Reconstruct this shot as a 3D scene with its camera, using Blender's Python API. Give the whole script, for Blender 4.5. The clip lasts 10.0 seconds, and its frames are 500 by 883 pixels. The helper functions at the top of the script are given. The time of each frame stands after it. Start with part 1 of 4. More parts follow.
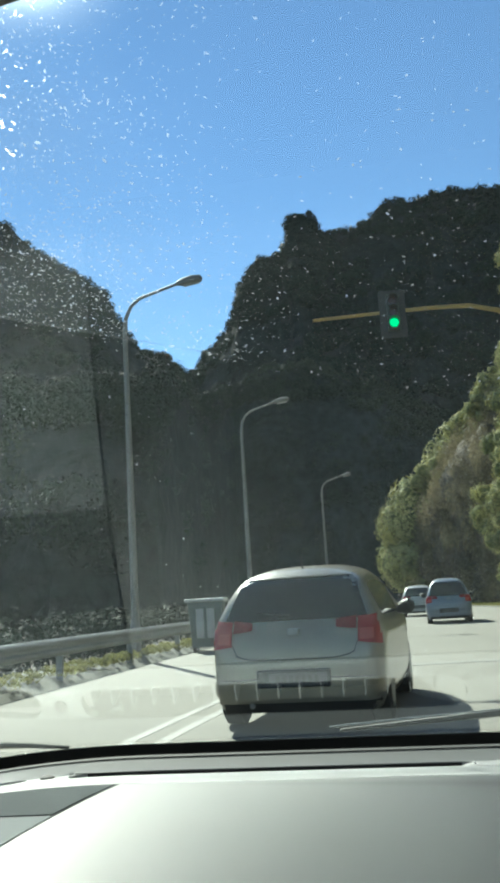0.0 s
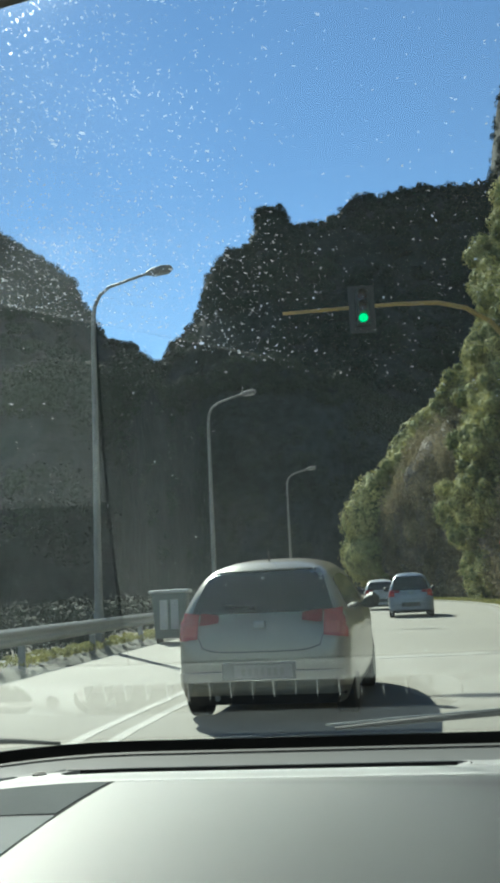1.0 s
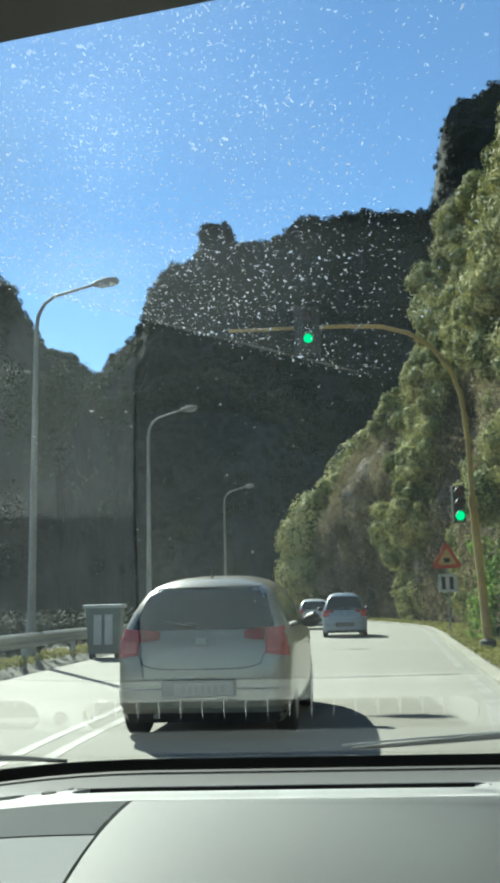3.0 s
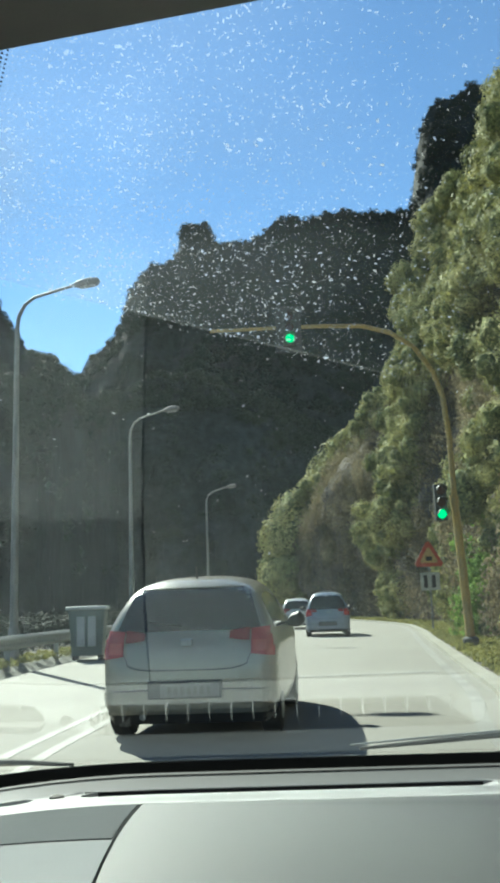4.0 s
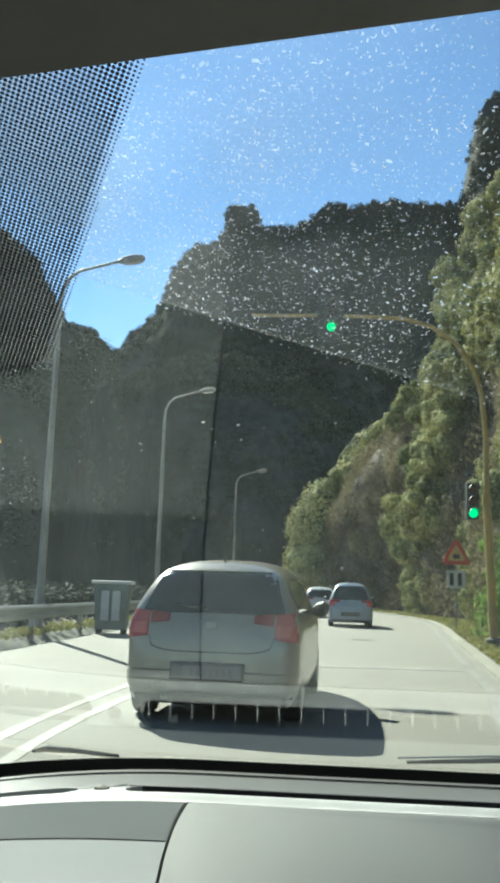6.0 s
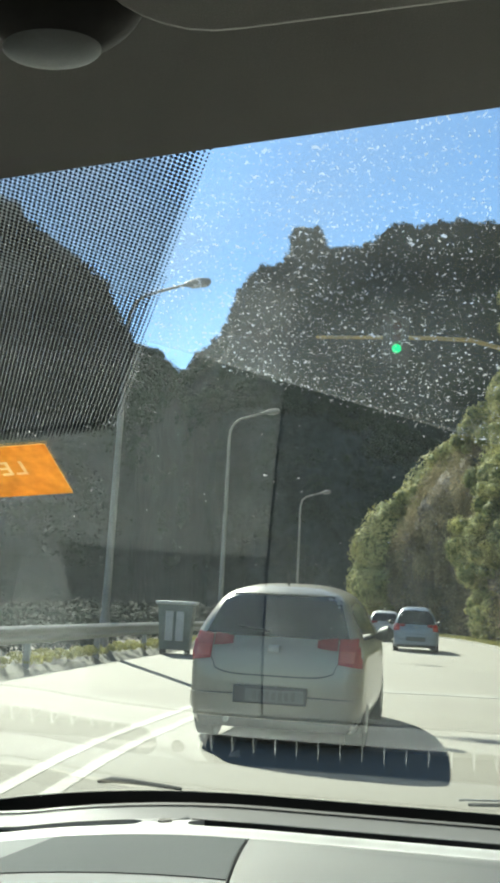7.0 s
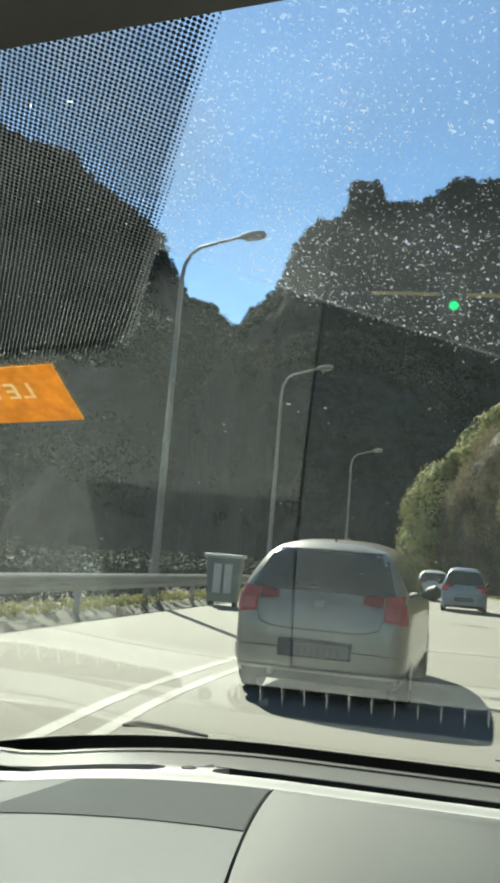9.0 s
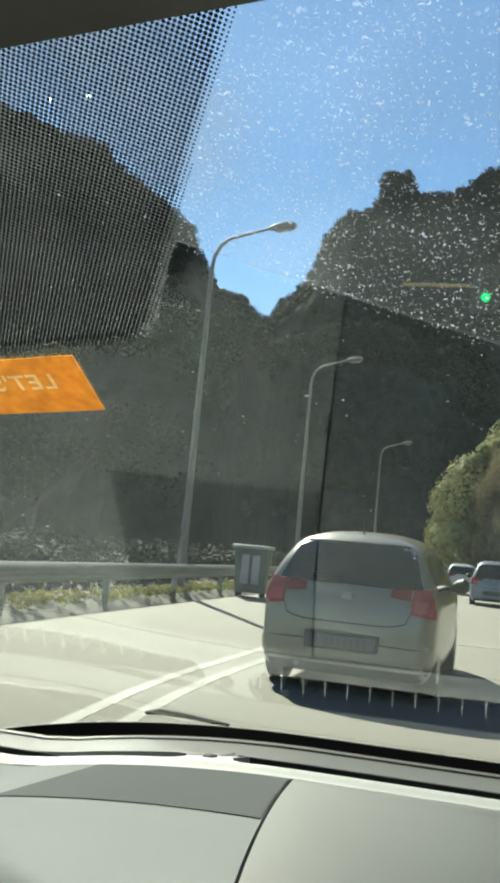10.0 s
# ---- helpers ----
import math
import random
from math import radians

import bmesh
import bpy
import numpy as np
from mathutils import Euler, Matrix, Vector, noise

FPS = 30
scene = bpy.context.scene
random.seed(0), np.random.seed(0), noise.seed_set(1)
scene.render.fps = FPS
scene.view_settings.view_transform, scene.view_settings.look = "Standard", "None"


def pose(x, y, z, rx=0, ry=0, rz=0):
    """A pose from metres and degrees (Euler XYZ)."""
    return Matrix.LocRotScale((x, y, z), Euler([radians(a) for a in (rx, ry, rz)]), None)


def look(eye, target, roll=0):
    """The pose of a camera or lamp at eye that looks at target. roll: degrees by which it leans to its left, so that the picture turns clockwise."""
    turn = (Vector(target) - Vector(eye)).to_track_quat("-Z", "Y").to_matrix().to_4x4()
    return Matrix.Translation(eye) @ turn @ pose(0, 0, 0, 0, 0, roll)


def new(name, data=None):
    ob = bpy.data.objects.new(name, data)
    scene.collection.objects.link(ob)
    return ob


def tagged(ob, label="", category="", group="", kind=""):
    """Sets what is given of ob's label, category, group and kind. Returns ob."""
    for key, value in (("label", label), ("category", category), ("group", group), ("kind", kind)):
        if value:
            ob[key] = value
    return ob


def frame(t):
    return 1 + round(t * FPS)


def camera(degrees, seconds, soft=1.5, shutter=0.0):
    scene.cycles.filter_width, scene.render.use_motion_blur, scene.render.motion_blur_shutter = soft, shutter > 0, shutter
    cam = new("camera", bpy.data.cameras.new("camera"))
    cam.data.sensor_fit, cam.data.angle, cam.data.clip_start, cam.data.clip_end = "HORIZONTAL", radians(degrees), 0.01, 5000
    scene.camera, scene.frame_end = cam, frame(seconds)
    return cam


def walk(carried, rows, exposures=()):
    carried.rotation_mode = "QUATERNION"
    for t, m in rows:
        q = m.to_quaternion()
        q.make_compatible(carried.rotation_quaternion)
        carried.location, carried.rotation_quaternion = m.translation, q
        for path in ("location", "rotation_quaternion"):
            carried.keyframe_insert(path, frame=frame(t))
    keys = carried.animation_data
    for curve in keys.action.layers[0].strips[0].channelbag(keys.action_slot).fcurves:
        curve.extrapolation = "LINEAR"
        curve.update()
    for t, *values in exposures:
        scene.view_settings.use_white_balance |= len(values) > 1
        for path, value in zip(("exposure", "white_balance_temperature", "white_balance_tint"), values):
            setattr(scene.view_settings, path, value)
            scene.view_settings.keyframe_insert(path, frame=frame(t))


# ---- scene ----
from mathutils.bvhtree import BVHTree

cam = camera(31.0, 10.0, soft=3.6)
PATH = [
    (0.0, 0.211, -0.079, 1.186, 100.10, -3.46, 4.28),
    (0.5, 0.197, -0.075, 1.197, 99.05, -3.29, 3.50),
    (1.0, 0.172, -0.076, 1.194, 99.48, -2.73, 2.10),
    (1.5, 0.139, -0.078, 1.197, 100.07, -2.34, 0.50),
    (2.0, 0.110, -0.069, 1.198, 100.41, -2.02, -0.24),
    (2.5, 0.094, -0.071, 1.197, 100.41, -1.30, -1.19),
    (4.0, 0.048, -0.068, 1.199, 100.37, -2.09, -3.16),
    (4.5, 0.053, -0.067, 1.210, 100.25, -0.30, -3.25),
    (5.0, 0.044, -0.058, 1.207, 100.08, 0.04, -4.53),
    (5.5, 0.056, -0.060, 1.209, 99.56, 0.41, -2.42),
    (6.0, 0.012, -0.061, 1.220, 99.39, 1.91, -1.05),
    (7.5, 0.017, -0.091, 1.240, 100.93, 3.25, 4.60),
    (8.0, 0.041, -0.045, 1.240, 100.26, 4.10, 4.92),
    (8.5, 0.042, -0.049, 1.236, 99.19, 4.50, 6.18),
    (9.0, 0.030, -0.033, 1.229, 97.53, 4.75, 6.30),
    (9.5, 0.021, -0.030, 1.233, 96.62, 5.62, 7.88),
    (10.0, 0.037, -0.036, 1.229, 96.83, 5.37, 8.10),
]
walk(cam, [(t, pose(x, y, z, tilt, 0, yaw) @ pose(0, 0, 0, 0, 0, lean)) for t, x, y, z, tilt, lean, yaw in PATH], [(0.0, 1.38, 6050, -4), (0.5, 1.27, 6050, -4), (1.0, 1.23, 6050, -4), (1.5, 1.27, 6050, -4), (2.5, 1.46, 6050, -4), (4.0, 1.52, 6050, -4), (5.5, 1.51, 6150, -3), (6.0, 1.57, 6200, -3), (7.5, 1.73, 6450, -2), (8.0, 1.74, 6450, -2), (8.5, 1.56, 6550, -2), (9.0, 1.42, 6600, -2), (10.0, 1.38, 6600, -2)])

# ---- world and sun ----
SUN_AZ, SUN_EL = radians(-22), radians(36)
world = bpy.data.worlds.new("sky")
scene.world = world
world.use_nodes = True
wn = world.node_tree.nodes
sky = wn.new("ShaderNodeTexSky")
sky.sky_type, sky.sun_disc = "NISHITA", False
sky.sun_elevation, sky.sun_rotation = SUN_EL, SUN_AZ
sky.air_density, sky.dust_density, sky.ozone_density = 1.0, 0.0, 4.0
world.node_tree.links.new(sky.outputs[0], wn["Background"].inputs[0])
wn["Background"].inputs[1].default_value = 0.062
sun_data = bpy.data.lights.new("sun", "SUN")
sun_data.energy, sun_data.angle, sun_data.color = 5.0, radians(0.53), (1.0, 0.94, 0.82)
sun = new("sun", sun_data)
TO_SUN = Vector((math.sin(SUN_AZ) * math.cos(SUN_EL), math.cos(SUN_AZ) * math.cos(SUN_EL), math.sin(SUN_EL)))
sun.matrix_world = look(TO_SUN * 50, (0, 0, 0))


# ---- materials ----
def mat(name, base, rough=0.6, metal=0.0, var=0.2, scale=3.0, fine=60.0, bump=0.0, bump_d=0.01, second=None, per_piece=0.0, spec=0.5):
    """A surface with stains at one scale, grain at another and fine relief."""
    m = bpy.data.materials.new(name)
    m.use_nodes = True
    n, l = m.node_tree.nodes, m.node_tree.links
    b = n["Principled BSDF"]
    b.inputs["Roughness"].default_value, b.inputs["Metallic"].default_value = rough, metal
    b.inputs["Specular IOR Level"].default_value = spec
    co = n.new("ShaderNodeTexCoord")
    big, small = n.new("ShaderNodeTexNoise"), n.new("ShaderNodeTexNoise")
    big.inputs["Scale"].default_value, big.inputs["Detail"].default_value = scale, 6
    small.inputs["Scale"].default_value, small.inputs["Detail"].default_value = fine, 4
    for t in (big, small):
        l.new(co.outputs["Object"], t.inputs["Vector"])
    ramp = n.new("ShaderNodeMapRange")
    ramp.inputs[1].default_value, ramp.inputs[2].default_value = 0.35, 0.65
    l.new(big.outputs[0], ramp.inputs[0])
    mix = n.new("ShaderNodeMix")
    mix.data_type = "RGBA"
    dark = second or [c * (1 - var) for c in base]
    mix.inputs[6].default_value, mix.inputs[7].default_value = (*dark, 1), (*base, 1)
    l.new(ramp.outputs[0], mix.inputs[0])
    hs = n.new("ShaderNodeHueSaturation")
    val = n.new("ShaderNodeMapRange")
    val.inputs[1].default_value, val.inputs[2].default_value = 0.3, 0.7
    val.inputs[3].default_value, val.inputs[4].default_value = 1 - var * 0.6, 1 + var * 0.6
    l.new(small.outputs[0], val.inputs[0])
    last = val.outputs[0]
    if per_piece:
        geo, rnd, mul = n.new("ShaderNodeNewGeometry"), n.new("ShaderNodeMapRange"), n.new("ShaderNodeMath")
        rnd.inputs[3].default_value, rnd.inputs[4].default_value = 1 - per_piece, 1 + per_piece
        mul.operation = "MULTIPLY"
        l.new(geo.outputs["Random Per Island"], rnd.inputs[0])
        l.new(rnd.outputs[0], mul.inputs[0])
        l.new(last, mul.inputs[1])
        last = mul.outputs[0]
    l.new(last, hs.inputs["Value"])
    l.new(mix.outputs[2], hs.inputs["Color"])
    l.new(hs.outputs[0], b.inputs["Base Color"])
    if bump:
        bp = n.new("ShaderNodeBump")
        bp.inputs["Strength"].default_value, bp.inputs["Distance"].default_value = bump, bump_d
        l.new(small.outputs[0], bp.inputs["Height"])
        l.new(bp.outputs[0], b.inputs["Normal"])
    return m


def leafy(name, base, second, scale, through_light=0.35, per_piece=0.35):
    m = mat(name, base, 0.65, 0, 0.3, scale, scale * 9, 0, second=second, per_piece=per_piece, spec=0.03)
    n, l = m.node_tree.nodes, m.node_tree.links
    tr, mx = n.new("ShaderNodeBsdfTranslucent"), n.new("ShaderNodeMixShader")
    hs = [x for x in n if x.bl_idname == "ShaderNodeHueSaturation"][0]
    l.new(hs.outputs[0], tr.inputs[0])
    mx.inputs[0].default_value = through_light
    out = n["Material Output"]
    l.new(n["Principled BSDF"].outputs[0], mx.inputs[1])
    l.new(tr.outputs[0], mx.inputs[2])
    l.new(mx.outputs[0], out.inputs[0])
    return m


def glass_mat(name, tint=(1, 1, 1), ior=1.5):
    m = bpy.data.materials.new(name)
    m.use_nodes = True
    n, l = m.node_tree.nodes, m.node_tree.links
    n.remove(n["Principled BSDF"])
    g = n.new("ShaderNodeBsdfGlass")
    g.inputs["Color"].default_value, g.inputs["Roughness"].default_value, g.inputs["IOR"].default_value = (*tint, 1), 0.0, ior
    l.new(g.outputs[0], n["Material Output"].inputs[0])
    return m


def film_mat(name, amount, tint=(0.85, 0.83, 0.78), sides=None, rise=None, spread=0.55):
    """A thin film of dust: mostly clear, scattering a little light on through."""
    m = bpy.data.materials.new(name)
    m.use_nodes = True
    n, l = m.node_tree.nodes, m.node_tree.links
    n.remove(n["Principled BSDF"])
    clear, soft, mx = n.new("ShaderNodeBsdfTransparent"), n.new("ShaderNodeBsdfTranslucent"), n.new("ShaderNodeMixShader")
    soft.inputs[0].default_value = (*tint, 1)
    co, no, mr = n.new("ShaderNodeTexCoord"), n.new("ShaderNodeTexNoise"), n.new("ShaderNodeMapRange")
    no.inputs["Scale"].default_value, no.inputs["Detail"].default_value = 14, 7
    l.new(co.outputs["Object"], no.inputs["Vector"])
    l.new(no.outputs[0], mr.inputs[0])
    mr.inputs[1].default_value, mr.inputs[2].default_value = 0.3, 0.75
    mr.inputs[3].default_value, mr.inputs[4].default_value = amount * 0.5, amount * 1.6
    share = mr.outputs[0]
    for axis, limits in ((0, sides), (1, rise)):
        if not limits:
            continue
        xyz, fall, mul = n.new("ShaderNodeSeparateXYZ"), n.new("ShaderNodeMapRange"), n.new("ShaderNodeMath")
        l.new(co.outputs["Object"], xyz.inputs[0])
        l.new(xyz.outputs[axis], fall.inputs[0])
        for i, value in enumerate(limits):
            fall.inputs[1 + i].default_value = value
        mul.operation = "MULTIPLY"
        l.new(share, mul.inputs[0])
        l.new(fall.outputs[0], mul.inputs[1])
        share = mul.outputs[0]
    l.new(share, mx.inputs[0])
    ahead, both = n.new("ShaderNodeBsdfRefraction"), n.new("ShaderNodeMixShader")
    ahead.inputs["Color"].default_value = (*tint, 1)
    ahead.inputs["Roughness"].default_value, ahead.inputs["IOR"].default_value = spread, 1.22
    both.inputs[0].default_value = 0.8
    l.new(soft.outputs[0], both.inputs[1])
    l.new(ahead.outputs[0], both.inputs[2])
    l.new(clear.outputs[0], mx.inputs[1])
    l.new(both.outputs[0], mx.inputs[2])
    l.new(mx.outputs[0], n["Material Output"].inputs[0])
    return m


def glow_mat(name, color, strength):
    m = bpy.data.materials.new(name)
    m.use_nodes = True
    b = m.node_tree.nodes["Principled BSDF"]
    b.inputs["Base Color"].default_value = (*[c * 0.3 for c in color], 1)
    b.inputs["Emission Color"].default_value, b.inputs["Emission Strength"].default_value = (*color, 1), strength
    return m


ASPHALT = mat("pale_asphalt", (0.180, 0.172, 0.143), 0.85, 0, 0.14, 0.35, 90, 0.35, 0.006)
LINE = mat("road_paint", (0.208, 0.204, 0.180), 0.7, 0, 0.4, 1.5, 40, 0.2, 0.003)
EARTH = mat("dry_earth", (0.075, 0.062, 0.042), 0.95, 0, 0.3, 0.8, 25, 0.5, 0.03)
ROCK = mat("weathered_rock", (0.146, 0.118, 0.090), 0.9, 0, 0.4, 0.25, 3.0, 0.8, 0.3, second=(0.039, 0.036, 0.028))
# Near black and bluish: shade and distant haze are put into the colour.
MOUNTAIN = mat("shaded_mountain_rock", (0.021, 0.029, 0.030), 0.95, 0, 0.5, 0.06, 0.5, 0.5, 1.2, second=(0.012, 0.016, 0.014), spec=0.1)
LEAF = leafy("bank_leaves", (0.450, 0.425, 0.175), (0.160, 0.178, 0.070), 0.45, 0.12, 0.1)
# Leaf colour at half strength, so gaps between the leaves look shaded.
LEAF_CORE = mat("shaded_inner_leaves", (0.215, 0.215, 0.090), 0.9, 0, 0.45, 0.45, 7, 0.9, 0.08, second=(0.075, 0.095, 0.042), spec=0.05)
LEAF_DRY = leafy("dry_leaves", (0.270, 0.230, 0.140), (0.110, 0.096, 0.056), 0.5)
# Scrub far darker than the bank's leaves, with the slope's shade in its colour.
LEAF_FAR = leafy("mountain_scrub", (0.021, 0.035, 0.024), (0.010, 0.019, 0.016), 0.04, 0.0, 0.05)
LEAF_HILL = leafy("shaded_scrub_leaves", (0.029, 0.042, 0.027), (0.014, 0.023, 0.017), 0.06, 0.0, 0.05)
GRASS = leafy("verge_grass", (0.2700, 0.2600, 0.0850), (0.1650, 0.1700, 0.0600), 0.8)
LEAF_YOUNG = leafy("young_leaves", (0.200, 0.300, 0.070), (0.110, 0.180, 0.045), 0.8)
DASH = mat("grey_dashboard_plastic", (0.0300, 0.0340, 0.0365), 0.45, 0, 0.05, 4, 900, 0.03, 0.0004, spec=0.07)
DASH_LIGHT = mat("light_grey_dashboard_plastic", (0.122, 0.130, 0.136), 0.7, 0, 0.05, 4, 900, 0.03, 0.0004, spec=0.05)
# The airbag cover's plastic, lightened in colour as if it took more sun.
DASH_PALE = mat("sunnier_dashboard_plastic", (0.0720, 0.0780, 0.0820), 0.7, 0, 0.05, 4, 900, 0.03, 0.0004, spec=0.0)
# Dashboard plastic whitened so that the slot's ribs and end look sunlit.
DASH_WHITE = mat("sun_bright_dashboard_plastic", (0.150, 0.158, 0.165), 0.6, 0, 0.05, 4, 900, 0.12, 0.0006, spec=0.05)
DASH_INSET = mat("darker_dashboard_inset", (0.0355, 0.0390, 0.0416), 0.75, 0, 0.05, 4, 900, 0.03, 0.0004, spec=0.0)
BLACK = mat("black_plastic", (0.012, 0.012, 0.013), 0.6, 0, 0.2, 8, 300, 0.1, 0.001)
COWL = mat("matt_black_cowl", (0.008, 0.009, 0.010), 0.8, 0, 0.2, 8, 300, 0.1, 0.001, spec=0.1)
RUBBER = mat("black_rubber", (0.015, 0.015, 0.016), 0.8, 0, 0.2, 12, 200, 0.2, 0.002)
LINING = mat("grey_headlining_fabric", (0.128, 0.123, 0.117), 0.95, 0, 0.08, 6, 1500, 0.3, 0.0008)
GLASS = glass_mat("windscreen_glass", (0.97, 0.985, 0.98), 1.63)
PAINT_BEIGE = mat("beige_grey_car_paint", (0.235, 0.212, 0.160), 0.32, 0.25, 0.08, 1.5, 30)
PAINT_BLUE = mat("pale_blue_car_paint", (0.170, 0.200, 0.250), 0.35, 0.2, 0.08, 1.5, 30)
PAINT_WHITE = mat("white_car_paint", (0.420, 0.420, 0.420), 0.35, 0.0, 0.06, 1.5, 30)
for m in (PAINT_BEIGE, PAINT_BLUE, PAINT_WHITE):
    m.node_tree.nodes["Principled BSDF"].inputs["Coat Weight"].default_value = 0.6
CAR_GLASS = mat("dark_car_glass", (0.009, 0.012, 0.013), 0.05, 0, 0.2, 2, 20, spec=0.45)
RED_DARK = mat("dark_red_lens", (0.22, 0.012, 0.012), 0.15, 0, 0.15, 9, 120, 0.2, 0.002)
RED_LENS = mat("red_lamp_lens", (0.2700, 0.0080, 0.0110), 0.15, 0, 0.15, 9, 120, 0.2, 0.002)
RED_LENS.node_tree.nodes["Principled BSDF"].inputs["Emission Color"].default_value = (1.0, 0.06, 0.07, 1)
RED_LENS.node_tree.nodes["Principled BSDF"].inputs["Emission Strength"].default_value = 0.008
CLEAR_LENS = mat("pale_lamp_lens", (0.42, 0.06, 0.05), 0.2, 0, 0.1, 9, 120)
LAMP_COVER = mat("pale_lamp_cover", (0.30, 0.30, 0.28), 0.3, 0, 0.1, 9, 120)
KERB = mat("pale_concrete_kerb", (0.26, 0.25, 0.205), 0.9, 0, 0.3, 1.0, 22, 0.4, 0.01, second=(0.17, 0.165, 0.125))
PLATE = mat("number_plate_white", (0.085, 0.088, 0.09), 0.4, 0, 0.1, 20, 100)
RECESS = mat("shaded_plate_recess", (0.045, 0.048, 0.052), 0.6, 0, 0.2, 8, 90)
PLATE_BAR = mat("plate_bars", (0.06, 0.06, 0.06), 0.5, 0, 0.1, 20, 100)
STEEL = mat("galvanised_steel", (0.286, 0.292, 0.286), 0.5, 0.5, 0.2, 1.2, 25, 0.1, 0.003)
POLE = mat("weathered_lamp_steel", (0.204, 0.204, 0.190), 0.6, 0.3, 0.25, 1.0, 20, 0.1, 0.003)
YELLOW = mat("faded_yellow_paint", (0.340, 0.231, 0.048), 0.55, 0, 0.3, 1.5, 25, 0.15, 0.003, second=(0.245, 0.184, 0.061))
CONCRETE = mat("pale_kerb_stone", (0.115, 0.113, 0.092), 0.9, 0, 0.35, 1.2, 18, 0.5, 0.02, second=(0.080, 0.082, 0.060))
BIN = mat("grey_green_bin_plastic", (0.10, 0.13, 0.12), 0.6, 0, 0.2, 3, 40)
BIN_LID = mat("pale_bin_lid", (0.422, 0.428, 0.422), 0.5, 0, 0.12, 3, 40)
SIGN_RED = mat("red_sign_border", (0.374, 0.048, 0.020), 0.45, 0, 0.15, 4, 50)
SIGN_FACE = mat("pale_sign_face", (0.408, 0.245, 0.082), 0.5, 0, 0.15, 4, 50)
SIGN_WHITE = mat("white_sign_plate", (0.374, 0.374, 0.340), 0.5, 0, 0.2, 4, 50)
DUST = film_mat("dust_specks", 0.56, (0.92, 0.94, 0.98), spread=0.42)
ORANGE = leafy("orange_label_film", (0.558, 0.340, 0.116), (0.530, 0.313, 0.102), 12, 0.4, 0.0)
LETTER = leafy("pale_yellow_print", (0.646, 0.592, 0.449), (0.626, 0.564, 0.408), 12, 0.4, 0.0)
FILM = film_mat("dust_film", 0.009, (0.78, 0.82, 0.84))
# Unwiped dust, thickened to the left and top to stand for the sun's glare.
HAZE = film_mat("dust_glare", 0.065, (0.80, 0.85, 0.91), (-0.14, 0.11, 4.2, 0.12), (0.28, 0.44, 1.7, 0.5), 0.42)
DUST_LINE = film_mat("dust_line", 0.09, (0.80, 0.82, 0.84))
GREEN_LIGHT = glow_mat("green_signal_light", (0.0, 0.75, 0.22), 0.55)
DARK_LENS = mat("unlit_signal_lens", (0.05, 0.02, 0.012), 0.2)
HOUSING = mat("black_green_signal_housing", (0.018, 0.022, 0.018), 0.5, 0, 0.2, 3, 40)


# ---- helpers for building ----
def finish(bm, name, material, smooth=False):
    bmesh.ops.recalc_face_normals(bm, faces=bm.faces)
    me = bpy.data.meshes.new(name)
    bm.to_mesh(me)
    bm.free()
    if smooth:
        me.shade_smooth()
        me.set_sharp_from_angle(angle=radians(38))
    for m in material if isinstance(material, (list, tuple)) else [material]:
        me.materials.append(m)
    return me


def thing(name, x, y, z, label, category, group="", turn=0):
    e = new(name)
    e.matrix_world = pose(x, y, z, 0, 0, turn)
    e.empty_display_size = 0.1
    return tagged(e, label, category, group)


def part(name, bm, material, parent, label="", smooth=False, bevel=0.0):
    ob = new(name, finish(bm, name, material, smooth))
    ob.parent = parent
    if bevel:
        md = ob.modifiers.new("edges", "BEVEL")
        md.width, md.segments, md.limit_method = bevel, 2, "ANGLE"
    if label:
        tagged(ob, label)
    return ob


def box(x0, x1, y0, y1, z0, z1, bm=None, m=None):
    bm = bm or bmesh.new()
    r = bmesh.ops.create_cube(bm, size=1)["verts"]
    k = Matrix.Translation(((x0 + x1) / 2, (y0 + y1) / 2, (z0 + z1) / 2)) @ Matrix.Diagonal((x1 - x0, y1 - y0, z1 - z0, 1))
    bmesh.ops.transform(bm, matrix=(m or Matrix()) @ k, verts=r)
    return bm


def tube(points, radii, sides=12, bm=None, caps=True):
    """A round bar along points, with a radius at each."""
    bm = bm or bmesh.new()
    rings = []
    for i, p in enumerate(points):
        p = Vector(p)
        a, b = Vector(points[max(i - 1, 0)]), Vector(points[min(i + 1, len(points) - 1)])
        q = (b - a).to_track_quat("Z", "Y")
        r = radii[i] if isinstance(radii, (list, tuple)) else radii
        rings.append([bm.verts.new(p + q @ Vector((r * math.cos(2 * math.pi * k / sides), r * math.sin(2 * math.pi * k / sides), 0))) for k in range(sides)])
    for r0, r1 in zip(rings, rings[1:]):
        for k in range(sides):
            bm.faces.new((r0[k], r0[(k + 1) % sides], r1[(k + 1) % sides], r1[k]))
    if caps:
        bm.faces.new(rings[0])
        bm.faces.new(rings[-1])
    return bm


